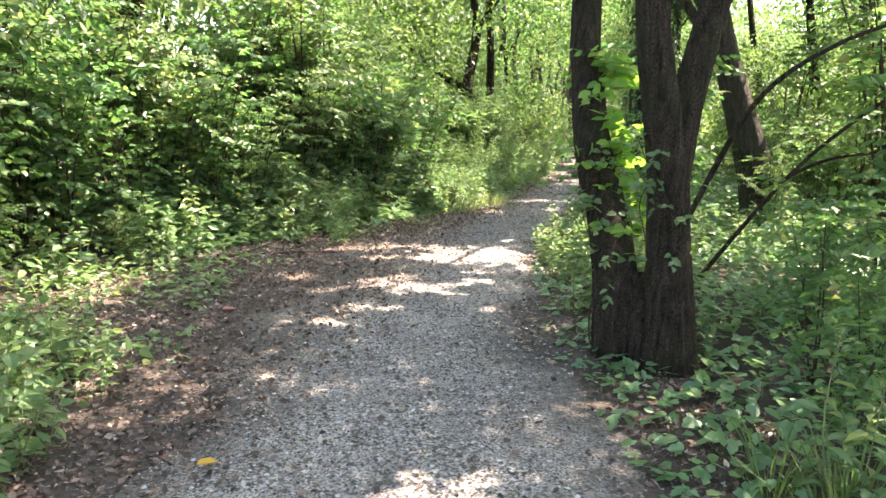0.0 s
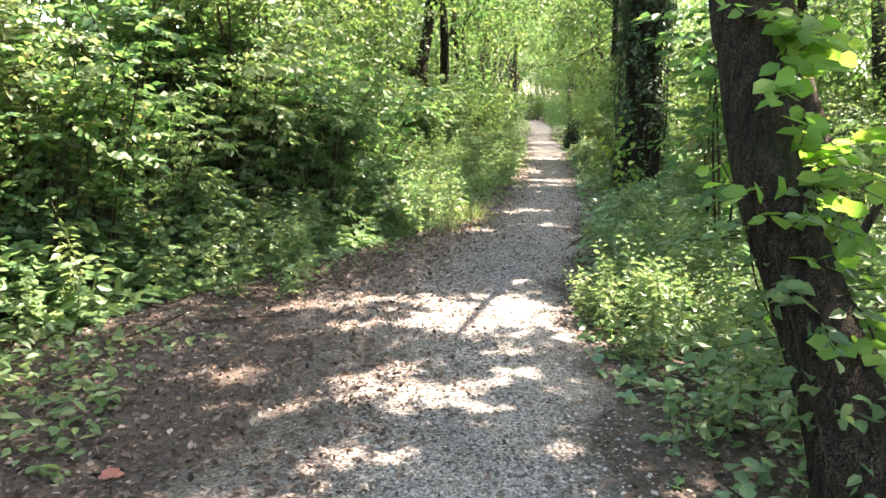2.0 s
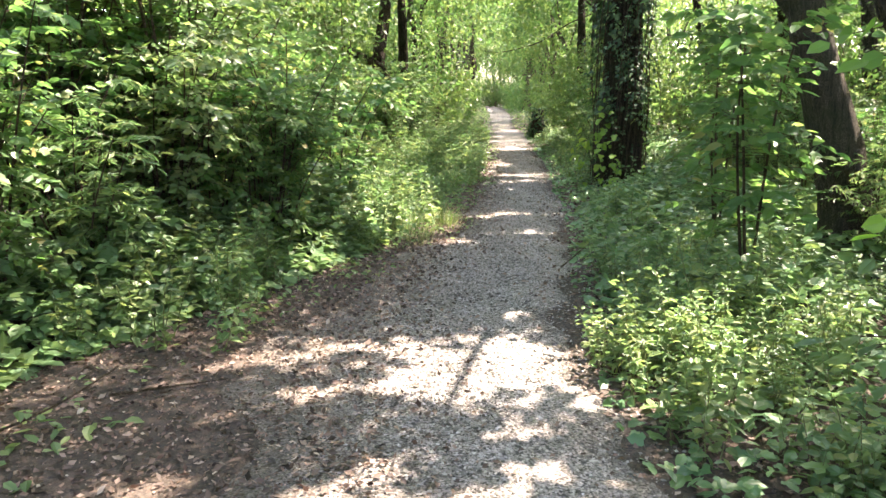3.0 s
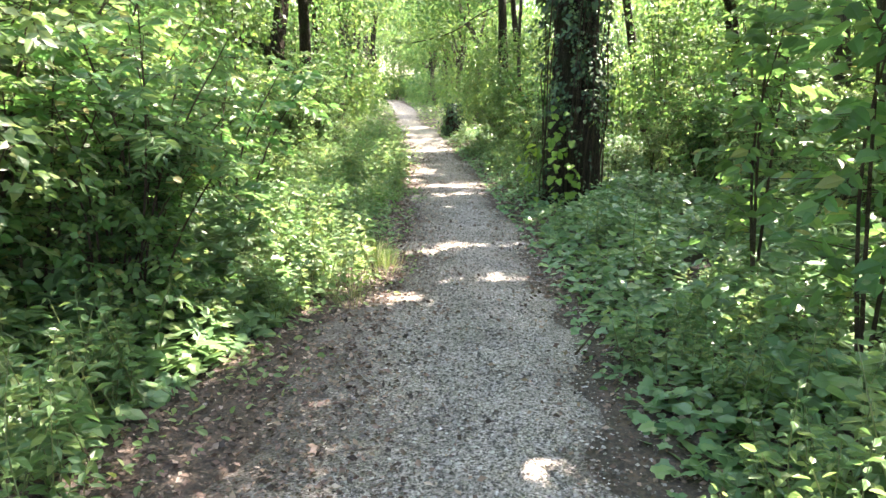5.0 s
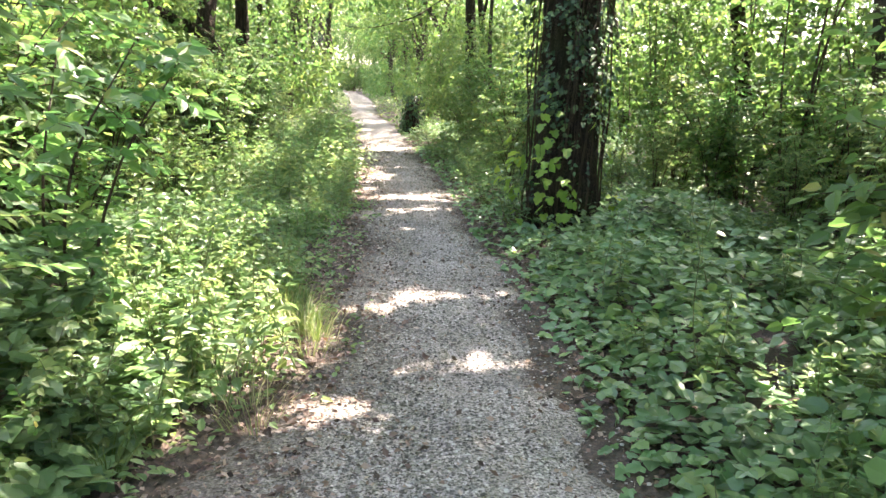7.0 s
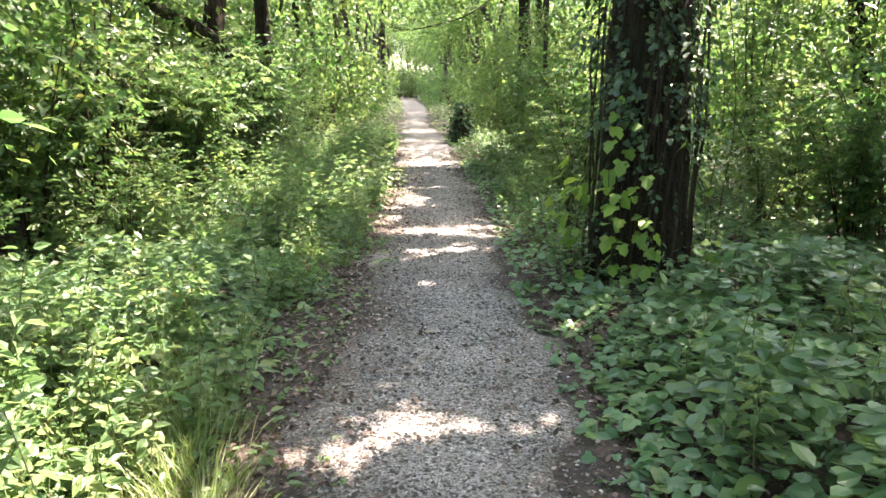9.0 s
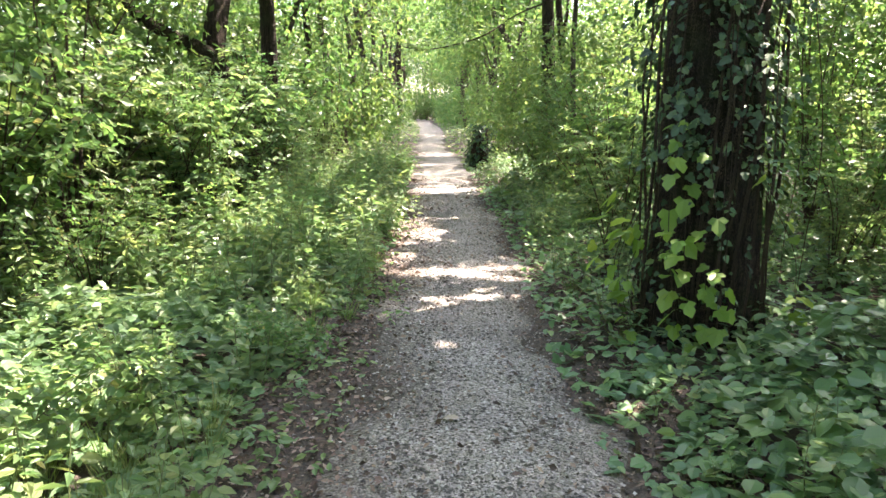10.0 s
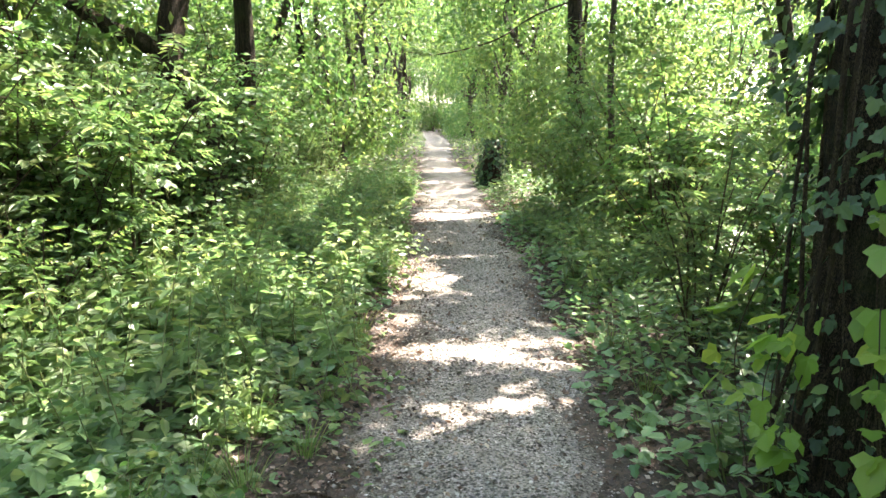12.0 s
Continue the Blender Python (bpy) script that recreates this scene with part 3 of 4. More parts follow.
def twin_tree():
    ob = thing("twin_stemmed_tree", (1.5, 4.7, 0), "twin-stemmed tree with dark brown bark and thin creepers beside the path", "tree")
    o = np.array((1.5, 4.7, 0))
    g = np.random.default_rng(21)
    a = bole(ob, np.array([(1.37, 4.78, -0.15), (1.34, 4.78, 0.3), (1.33, 4.94, 0.6), (1.31, 5.17, 0.9), (1.25, 5.34, 1.2), (1.22, 5.48, 1.5), (1.21, 5.6, 1.8), (1.2, 5.72, 2.1), (1.2, 6.0, 4.0), (1.0, 6.3, 6.5)]) - o, 0.152, 0.09, 3, 0.25)
    b = bole(ob, np.array([(1.64, 4.55, -0.15), (1.61, 4.57, 0.3), (1.6, 4.64, 0.6), (1.58, 4.66, 0.9), (1.54, 4.6, 1.2), (1.48, 4.57, 1.5), (1.41, 4.53, 1.8), (1.37, 4.53, 2.1), (1.25, 4.6, 3.6), (1.5, 4.2, 6.5)]) - o, 0.15, 0.075, 4, 0.25)
    bole(ob, np.array([(1.56, 4.61, 1.15), (1.6, 4.6, 1.5), (1.66, 4.6, 1.8), (1.74, 4.62, 2.12), (1.9, 4.65, 2.6), (2.3, 4.6, 3.8), (2.6, 4.4, 6.2)]) - o, 0.105, 0.05, 5, 0.0, name="fork")
    bole(ob, np.array([(1.5, 4.66, -0.15), (1.48, 4.67, 0.15), (1.47, 4.72, 0.35), (1.46, 4.78, 0.55)]) - o, 0.17, 0.05, 6, 0.3, 30, 24, name="root_collar")
    for k, (x, y, z) in enumerate([(0.2, 7.8, 7.2), (2.2, 7.0, 7.6), (0.3, 4.4, 7.4), (2.6, 3.0, 7.2), (3.6, 5.4, 7.0), (1.2, 2.6, 7.5)]):
        s = a[-8 - 2 * k] if k < 2 else b[-6 - 2 * k]
        part("limb", *tube(spline([s, (s + np.array((x, y, z)) - o) / 2 + (0, 0, 0.4), np.array((x, y, z)) - o], 10), np.linspace(0.05, 0.015, 10), 7, 0.05, k), BARK, ob, smooth=True)
    c, lv = crown_leaves(g, np.array((1.6, 5.2, 7.6)), np.array((3.6, 4.2, 2.0)), 95, 190, 0.16, cut=True)
    part("crown", lv[0] - o, lv[1], LEAF_TREE, ob)
    for k in range(7):
        line = a if k < 4 else b
        off = np.array((math.cos(k * 1.9 + 3.6), math.sin(k * 1.9 + 3.6), 0)) * 0.15
        idx = np.linspace(0, 44, 9).astype(int)
        vine(ob, line[idx] + off + g.normal(0, 0.022, (9, 3)), 0.005)
    # creepers with leafy shoots that cling to the stems
    wood, lv = stem_sprays(g, [a[6:42]], OVATE, 0.08, (0.15, 0.42), 66, 7, 0.15)
    first = part("creeper", *lv, LEAF_WEED, ob)
    wood2, lv2 = stem_sprays(g, [b[10:46]], OVATE, 0.075, (0.18, 0.36), 18, 6, 0.1)
    second = part("creeper", *lv2, LEAF_WEED, ob)
    lines = [a[18:66] + np.array((0.13 + 0.05 * k, 0.02 - 0.05 * k, 0)) for k in range(2)]
    wood3, lv3 = stem_sprays(g, lines, ROUND, 0.1, (0.15, 0.42), 30, 8, 0.05, flat=0.5)
    # brighter leaf colour than the other creepers, standing in for sunlight here
    third = part("creeper", *lv3, LEAF_VINE, ob, "leafy shoots with bright yellow-green leaves")
    for w, holder in [(q, third) for q in wood3] + [(q, first) for q in wood] + [(q, second) for q in wood2]:
        part("creeper_shoot", *w, TWIG, holder)
    return ob


twin_tree()


def ivy_cloak(ob, line, radius, height, n, g, mat, size, thick=0.1, shape=LOBED, name="ivy", z0=0.0, bare=0.35):
    """Ivy leaves round a trunk, in hanging clumps with bare bark between."""
    zs = line[:, 2]
    z = z0 + (height - z0) * g.uniform(0, 1, n)
    ang = g.uniform(0, 6.283, n)
    lump = 0.5 + 0.28 * np.sin(ang * 3 + z * 1.7) * np.sin(z * 3.1 + ang) + 0.3 * np.sin(ang * 7 - z * 2.3) * np.sin(z * 6.1 + 2 * ang)
    keep = lump > bare * g.uniform(0.5, 1.5, n)
    z, ang, lump = z[keep], ang[keep], np.clip(lump[keep], 0, 1)
    n = len(z)
    cx, cy = np.interp(z, zs, line[:, 0]), np.interp(z, zs, line[:, 1])
    out = np.stack([np.cos(ang), np.sin(ang), np.zeros(n)], 1)
    shoot = g.uniform(0, 1, n) ** 3
    r = np.interp(z, zs, radius) + thick * lump * (0.25 + shoot) + 0.015
    p = np.stack([cx, cy, z - 0.25 * shoot * thick], 1) + out * r[:, None]
    side = np.stack([-np.sin(ang), np.cos(ang), np.zeros(n)], 1)
    d = np.array((0, 0, -0.8)) + out * g.uniform(0.0, 1.3, n)[:, None] + side * g.normal(0, 0.7, n)[:, None]
    part(name, *leaves(shape, p, d, out * 0.7 + np.array((0, 0, 0.6)) + g.normal(0, 0.4, p.shape), g.uniform(0.4, 1.25, n) * size), mat, ob)


def ivy_tree():
    o = np.array((4.32, 16.15, 0.05))
    ob = thing("ivy_clad_tree", o, "thick dark tree trunk cloaked in climbing ivy and pale vine leaves", "tree")
    g = np.random.default_rng(33)
    line = bole(ob, [(0, 0, -0.2), (0.02, 0, 1.0), (0.0, 0.05, 2.5), (0.05, 0.1, 4.5), (0.2, 0.2, 8.0)], 0.40, 0.2, 8, 0.3, 36, 90, "trunk")
    rad = np.interp(np.linspace(0, 1, 90), [0, 0.05, 1], [0.5, 0.4, 0.2])
    ivy_cloak(ob, line, rad, 4.2, 9000, g, LEAF_DARK_IVY, 0.06, 0.42, bare=0.6, z0=1.25)
    ivy_cloak(ob, line, rad, 1.4, 1500, g, LEAF_DARK_IVY, 0.055, 0.3, bare=0.75, name="lower_ivy")
    wood, lv = stem_sprays(g, [line[14:62]], OVATE, 0.075, (0.5, 0.86), 130, 12, 0.0, up=-0.1, twig_r=0)
    part("hanging_ivy", *lv, LEAF_IVY, ob, "drooping ivy shoots standing out from the trunk")
    ivy_cloak(ob, line, rad + 0.06, 6.5, 1600, g, LEAF_DARK_IVY, 0.1, 0.2, name="upper_ivy", z0=2.5)
    for k in range(22):
        a, top = g.uniform(0, 6.28), g.uniform(1.6, 4.5)
        n = 7
        zs = np.linspace(-0.05, top, n)
        pts = [(math.cos(a + 0.1 * i) * (0.44 + g.normal(0, 0.03)), math.sin(a + 0.1 * i) * (0.44 + g.normal(0, 0.03)), z) for i, z in enumerate(zs)]
        vine(ob, pts, g.uniform(0.005, 0.016), name="ivy_stem")
    # lianas that hang free
    for k in range(7):
        a = g.uniform(3.2, 6.2)
        r = g.uniform(0.5, 0.68)
        vine(ob, [(math.cos(a) * 0.42, math.sin(a) * 0.42, g.uniform(2.4, 3.5)), (math.cos(a) * r, math.sin(a) * r, 1.5), (math.cos(a) * (r - 0.06), math.sin(a) * r, 0.7), (math.cos(a) * r * 0.9, math.sin(a) * r * 0.9, g.uniform(0.05, 0.3))], 0.004, name="liana")
    # young vine strands with large pale leaves towards the path
    P, D, N, S = [], [], [], []
    for k in range(11):
        a, z1 = g.normal(3.7, 0.42), g.uniform(0.6, 1.55)
        foot_r = g.uniform(0.55, 0.8)
        keys = [(math.cos(a) * 0.5, math.sin(a) * 0.5, z1), (math.cos(a + 0.1) * (foot_r + 0.06), math.sin(a + 0.1) * (foot_r + 0.06), z1 * 0.6), (math.cos(a + 0.2) * foot_r, math.sin(a + 0.2) * foot_r, 0.12)]
        vine(ob, keys, 0.003, TWIG, "vine_strand")
        s = spline(keys, 12)[g.integers(0, 12, 9)]
        out = np.stack([np.cos(a + g.normal(0, 0.7, 9)), np.sin(a + g.normal(0, 0.7, 9)), np.zeros(9)], 1)
        P.append(s + out * 0.05)
        D.append(out * 0.8 + np.array((0, 0, -0.7)) + g.normal(0, 0.4, (9, 3)))
        N.append(out * 0.6 + np.array((0, 0, 0.8)) + g.normal(0, 0.35, (9, 3)))
        S.append(g.uniform(0.06, 0.15, 9))
    part("vine_foliage", *leaves(LOBED, np.vstack(P), np.vstack(D), np.vstack(N), np.concatenate(S)), LEAF_VINE, ob, "large pale yellow-green lobed vine leaves")
    for k in range(9):
        s = np.array((*(line[int(g.uniform(55, 88))]),))
        goal = np.array((g.uniform(-3.4, 3.4), g.uniform(-3.8, 3.8), g.uniform(7.5, 9.5)))
        part("limb", *tube(spline([s, (s + goal) / 2 + (0, 0, 0.5), goal], 12), np.linspace(0.1, 0.02, 12), 8, 0.05, k), BARK, ob, smooth=True)
    c, lv = crown_leaves(g, o + (0.2, 0.2, 9.0), np.array((4.6, 5.0, 2.4)), 150, 190, 0.17, cut=True)
    part("crown", lv[0] - o, lv[1], LEAF_TREE, ob)


ivy_tree()


def ivied_stump():
    o = np.array((6.55, 30.6, 0.05))
    ob = thing("ivied_stump", o, "dark rotten tree stump overgrown with ivy at the path edge", "stump")
    g = np.random.default_rng(12)
    line = bole(ob, [(0, 0, -0.1), (0.02, 0, 0.5), (0.06, 0.02, 1.0)], 0.25, 0.2, 2, 0.3, 18, 16, "trunk")
    ivy_cloak(ob, line, np.full(16, 0.22), 1.1, 700, g, LEAF_DARK_IVY, 0.09, 0.26)


ivied_stump()

# trees set back from the path: base, top, radius of the trunk, crown
tree("leaning_tree", "leaning grey-barked tree among the undergrowth", 41, (4.42, 10.2, 0.05), (3.0, 10.5, 6.5), 0.25, (3.4, 3.6, 2.0), 95, 170, 0.16, BARK_GREY, True, limbs=7, stems=[(0, 0, -0.15), (-0.2, 0, 0.9), (-0.55, 0, 1.9), (-0.7, 0, 2.4), (-0.95, 0.1, 3.6), (-1.42, 0.3, 6.45)])
tree("woodland_tree", "dark-trunked woodland tree standing behind the bushes", 42, (0.35, 23.0, 0.1), (0.9, 23.2, 7.5), 0.2, (4.2, 4.6, 2.3), 120, 170, 0.17, BARK, True, limbs=8, group="woodland trees")
tree("woodland_tree", "dark-trunked woodland tree standing behind the bushes", 43, (1.15, 24.6, 0.1), (1.6, 25, 7.0), 0.17, (3.6, 3.6, 2.0), 90, 170, 0.17, BARK, True, limbs=6, group="woodland trees")
tree("leaning_tree", "dark tree trunk leaning steeply over the bushes", 44, (1.1, 22.5, 0.1), (-2.1, 22.7, 4.3), 0.15, (3.2, 3.0, 1.8), 70, 170, 0.17, BARK, True, limbs=5, low=0.8, stems=[(0, 0, -0.15), (-0.1, 0, 1.2), (-0.5, 0, 2.1), (-1.1, 0, 2.45), (-1.6, 0, 2.8), (-3.2, 0.2, 4.2)])
tree("woodland_tree", "ivy-hung woodland tree behind the bushes", 45, (6.75, 25.7, 0.1), (6.5, 25.9, 7.5), 0.16, (3.8, 4.2, 2.2), 110, 170, 0.17, BARK, True, limbs=7, group="woodland trees")
tree("woodland_tree", "slender woodland tree behind the bushes", 46, (6.1, 22.7, 0.1), (6.0, 22.6, 7.0), 0.05, (2.6, 2.8, 2.0), 70, 170, 0.17, BARK_GREY, True, limbs=6, group="woodland trees")
# added trees, mostly unseen, whose crowns shade the path
for k, (x, y, cx, cy) in enumerate([(-4.6, 3.5, 3.6, 4.2), (-4.4, 10.2, 3.8, 4.2), (-4.6, 16.4, 4.4, 4.0), (5.8, 1.5, 3.6, 4.0), (8.6, 12.4, 4.2, 4.0), (-1.8, -3.0, 3.6, 4.0), (3.6, -4.5, 3.6, 4.0), (9.8, 19.4, 4.2, 4.0),
                                    (7.6, 5.4, 4.0, 4.0), (8.2, 9.2, 4.2, 3.8), (9.2, 16.2, 4.4, 4.0), (10.4, 24.5, 4.4, 4.2), (1.0, 31, 4.6, 4.6), (10.6, 33.0, 4.6, 4.4), (3.4, 41, 5.0, 5.0), (13.0, 44, 5.0, 5.0)]):
    tree("woodland_tree", "added tall woodland tree whose broad leafy crown shades the path", 60 + k, (x, y, 0.1), (x + (1.6 if x < 3 + 0.15 * y else -1.6), y + 0.3, 7.6), 0.15, (cx, cy, 2.3), 105, 170, 0.18, BARK if k % 2 else BARK_GREY, True, limbs=7, group="woodland trees")

# ---- wood behind: copies of a few patterns, out to where nothing more can be seen ----
far_trees = [tree("distant_tree", "leafy woodland tree in sunlight, well back from the path", 80 + k, (0, 0, 0), (0.3, 0.2, 5.0 + k), 0.13, (2.7 + 0.2 * k, 2.7 + 0.2 * k, 3.4 + 0.4 * k), 60, 36, 0.2, BARK if k % 2 else BARK_GREY, limbs=3, group="distant trees", sides=8, low=0.2) for k in range(3)]
spots = []
for y in np.arange(-10, 98, 7.0):
    for side, first in ((-1, 6.0), (1, 9.2)):
        for row in range(3 if y < 45 else 2):
            o = first + row * 5.0 + rng.uniform(-1.6, 1.6)
            yy = y + rng.uniform(-2.4, 2.4)
            spots.append((hedge_edge(yy) - o if side < 0 else right_edge(yy) + o, yy))
for y in np.arange(36, 98, 6.0):
    spots += [(hedge_edge(y) - 2.2, y), (right_edge(y + 3) + 2.2, y + 3), (right_edge(y + 1) + 3.4, y + 1)]
spots += [(x, y) for y in (98, 104, 112, 122) for x in np.arange(0, 36, 4.5)]
# the row from y 47 on is added to keep sun off the far path
spots += [(hedge_edge(y) - 2.8, y) for y in (31.5, 35)] + [(right_edge(y) + 2.6, y) for y in np.arange(47, 92, 3.4)]
scatter(far_trees, spots, (0.85, 1.3), 3)
# taller rows behind, which close the wood to the tree tops
rows = [(hedge_edge(y) - 9.5 - 5 * (k % 2) + rng.uniform(-1, 1), y) for k, y in enumerate(np.arange(6, 60, 2.8))]
rows += [(right_edge(y) + 24 + 3 * (k % 2) + rng.uniform(-1, 1), y) for k, y in enumerate(np.arange(6, 90, 2.6))]
rows += [(x + rng.uniform(-0.7, 0.7), 121 + rng.uniform(-1, 1)) for x in np.arange(0, 40, 3.4)]
rows += [(x, 100 + rng.uniform(-1, 1)) for x in np.arange(8, 27, 2.0)] + [(right_edge(y) + 1.5, y) for y in (58, 70, 82)] + [(hedge_edge(y) - 1.2, y) for y in (54, 64, 76, 86)]
rows += [(17, 24.5), (18.5, 29), (16.5, 34), (19, 21)]
scatter(far_trees, rows, (1.25, 1.8), 3)
clear(far_trees)


def thicket(seed, label):
    """A bush well back in the wood: stems and coarse clusters of leaves down to the ground."""
    g = np.random.default_rng(seed)
    ob = thing("undergrowth_bush", (0, 0, 0), label, "bush", "undergrowth")
    c, lv = crown_leaves(g, np.array((0, 0, 1.35)), np.array((1.25, 1.25, 1.35)), 60, 13, 0.17, shape=FAR, shell=0.5, skirt=True)
    part("foliage", *lv, LEAF_TREE, ob)
    part("branchwork", *join(*[tube(spline([(0, 0, -0.1), q * (0.4, 0.4, 0.6), q], 6), np.linspace(0.011, 0.004, 6), 3) for q in c[:6]]), TWIG, ob)
    return ob


thickets = [thicket(150, "bright green bush in the undergrowth"), thicket(151, "bright green bush in the undergrowth")]
spots = list(along(50, -6, 50, (3.0, 12), -1)) + list(along(75, -2, 50, (5.5, 16), 1)) + list(along(28, 36, 95, (0.8, 4), -1)) + list(along(28, 36, 95, (0.8, 4), 1))
spots += [(x, y) for y in (93, 95.5) for x in np.arange(9, 23, 1.5)]
scatter(thickets, spots, (0.7, 1.35), 4)
clear(thickets)


def tall_bush(seed, label):
    """A tall leafy bush that closes the wood above the hedge."""
    g = np.random.default_rng(seed)
    ob = thing("tall_bush", (0, 0, 0), label, "bush", "tall bushes")
    c, lv = crown_leaves(g, np.array((0, 0, 2.2)), np.array((1.5, 1.5, 2.2)), 75, 38, 0.13, shape=FAR, shell=0.4, skirt=True)
    part("foliage", *lv, LEAF_TREE, ob)
    part("branchwork", *join(*[tube(spline([(0, 0, -0.1), q * (0.35, 0.35, 0.6), q], 7), np.linspace(0.016, 0.005, 7), 4) for q in c[:10]]), TWIG, ob)
    return ob


tall = [tall_bush(155, "tall leafy bush behind the hedge"), tall_bush(156, "tall leafy bush behind the hedge")]
scatter(tall, shaded(along(13, -1, 13, (2.4, 3.8), -1), 4.0), (0.8, 1.2), 3)
scatter(tall, shaded(along(13, 15, 36, (3.4, 5.5), -1), 4.0), (0.8, 1.15), 3)
scatter(tall, shaded(along(13, 19, 40, (2.4, 5.0), 1), 4.0), (0.7, 1.05), 3)
scatter(tall, shaded(along(10, 2, 18, (5.5, 9), 1), 4.0), (0.7, 1.1), 3)
scatter(tall, [(x, y) for y in (90.5, 94) for x in np.arange(8, 25, 2.2)], (0.9, 1.2), 3)
scatter(tall, [(6.2, 24.4), (5.9, 21.8), (7.6, 24.6)], (0.55, 0.75), 3)
scatter(tall, [(-5.4, 4.6), (-5.0, 7.2), (-5.8, 9.6), (-4.6, 11.8), (-6.5, 6.2), (-4.4, 2.6)], (1.15, 1.4), 3)
scatter(tall, [(-2.2, 27.5), (-0.2, 28.8), (1.6, 29.6), (-3.8, 25.2), (3.0, 33.5), (-5.0, 22.0), (11.6, 22.6), (12.6, 18.2), (13.4, 21.0), (10.8, 28.0), (12.4, 14.5)], (1.1, 1.45), 3)
clear(tall)

# ---- bushes ----
back = [shrub("hazel_bush", "green hazel bush with ovate leaves deep in the hedge", 104, 2.5, 0.95, 10, FAR, 0.11, LEAF_HEDGE, 17, 11, (0.25, 0.55), bushy=0.1, group="hedge bushes"),
        shrub("elder_bush", "pale green elder bush deep in the hedge", 105, 2.3, 0.9, 10, FAR, 0.1, LEAF_WEED, 18, 11, (0.25, 0.5), bushy=0.08, group="hedge bushes")]
bushes = [shrub("hazel_bush", "green hazel bush with ovate leaves in the hedge", 100, 2.5, 0.95, 10, OVATE, 0.1, LEAF_HEDGE, 17, 11, (0.25, 0.55), bushy=0.1, group="hedge bushes"),
          shrub("hazel_bush", "green hazel bush with ovate leaves in the hedge", 101, 2.0, 0.9, 9, ROUND, 0.078, LEAF_HEDGE, 19, 11, (0.2, 0.5), bushy=0.08, group="hedge bushes"),
          shrub("elder_bush", "pale green elder bush with narrow leaflets", 102, 2.2, 0.9, 10, LANCE, 0.12, LEAF_WEED, 17, 12, (0.25, 0.5), bushy=0.08, group="hedge bushes"),
          shrub("hedge_bush", "dense small-leaved hedge bush", 103, 1.5, 0.8, 12, OVATE, 0.066, LEAF_HEDGE, 14, 11, (0.15, 0.38), bushy=0.03, group="hedge bushes")]
low = [shrub("bramble", "arching bramble with toothed green leaves", 110, 0.9, 0.75, 9, OVATE, 0.07, LEAF_WEED, 10, 8, (0.15, 0.35), bushy=0.08, wood_mat=STALK, stem_r=0.006, group="brambles", category="bramble"),
       shrub("bramble", "arching bramble with toothed green leaves", 111, 0.7, 0.7, 9, ROUND, 0.06, LEAF_HEDGE, 10, 8, (0.15, 0.32), bushy=0.05, wood_mat=STALK, stem_r=0.006, group="brambles", category="bramble")]
saplings = [shrub("sapling", "slender young tree with bright green leaves", 120, 4.2, 0.9, 4, FAR, 0.11, LEAF_TREE, 26, 11, (0.35, 0.8), bushy=0.2, stem_r=0.02, group="saplings", category="sapling"),
            shrub("sapling", "slender young tree with feathered leaves", 121, 3.6, 1.0, 4, LANCE, 0.13, LEAF_TREE, 24, 13, (0.35, 0.75), bushy=0.15, stem_r=0.02, group="saplings", category="sapling")]

# the hedge on one side: low in front, taller behind
scatter(bushes, along(26, -1, 12, (0.6, 1.1), -1), (0.65, 1.0))
scatter(back, along(18, -2, 14, (1.3, 2.4), -1), (1.0, 1.35))
scatter(bushes[2:], along(16, 14.5, 30, (1.8, 2.6), -1), (0.55, 0.85))
scatter(back + bushes[:3], along(16, 18.5, 24, (1.9, 3.4), -1), (0.85, 1.05))
scatter(back, along(18, 13, 34, (1.9, 3.4), -1), (0.8, 1.1))
scatter(saplings, shaded(along(16, -1, 13, (1.3, 3.0), -1), 3.5), (0.8, 1.1))
scatter(saplings, shaded(along(16, 13, 40, (2.4, 5.0), -1), 4.0), (0.8, 1.2))
# the other side: open under the trees at first, a hedge farther on
scatter(bushes, along(8, 18.0, 26, (0.75, 1.6), 1), (0.6, 0.9))
scatter(back, along(12, 20.0, 34, (0.9, 2.2), 1), (0.6, 0.95))
scatter(back, shaded(along(12, -2, 20, (3.4, 6.0), 1), 1.6), (0.5, 0.85))
scatter(saplings, shaded(along(30, 0, 36, (3.6, 8.0), 1), 4.0), (0.75, 1.15))
scatter(bushes[2:3] + bushes[:1], [(right_edge(y) + o, y) for y, o in ((9.8, 2.6), (11.2, 3.4), (12.4, 2.9), (13.3, 4.0), (14.4, 3.0), (15.6, 4.2), (10.6, 4.6), (12.9, 5.2), (17.0, 2.6), (14.9, 5.4))], (0.5, 0.7))
scatter(back + bushes[1:2], shaded([(right_edge(y) + o, y) for y, o in zip(rng.uniform(12.5, 19.5, 22), rng.uniform(2.9, 6.0, 22))], 1.4), (0.5, 0.8))
# young trees whose large leaves hang beside the walk
broad = [shrub("sapling", "young broad-leaved tree with large hanging leaves", 125, 3.0, 0.75, 3, OVATE, 0.14, LEAF_HEDGE, 24, 8, (0.3, 0.6), bushy=0.12, stem_r=0.014, group="saplings", category="sapling"),
         shrub("sapling", "young broad-leaved tree with large hanging leaves", 126, 3.2, 0.9, 3, OVATE, 0.13, LEAF_HEDGE, 24, 8, (0.3, 0.6), bushy=0.1, stem_r=0.014, group="saplings", category="sapling")]
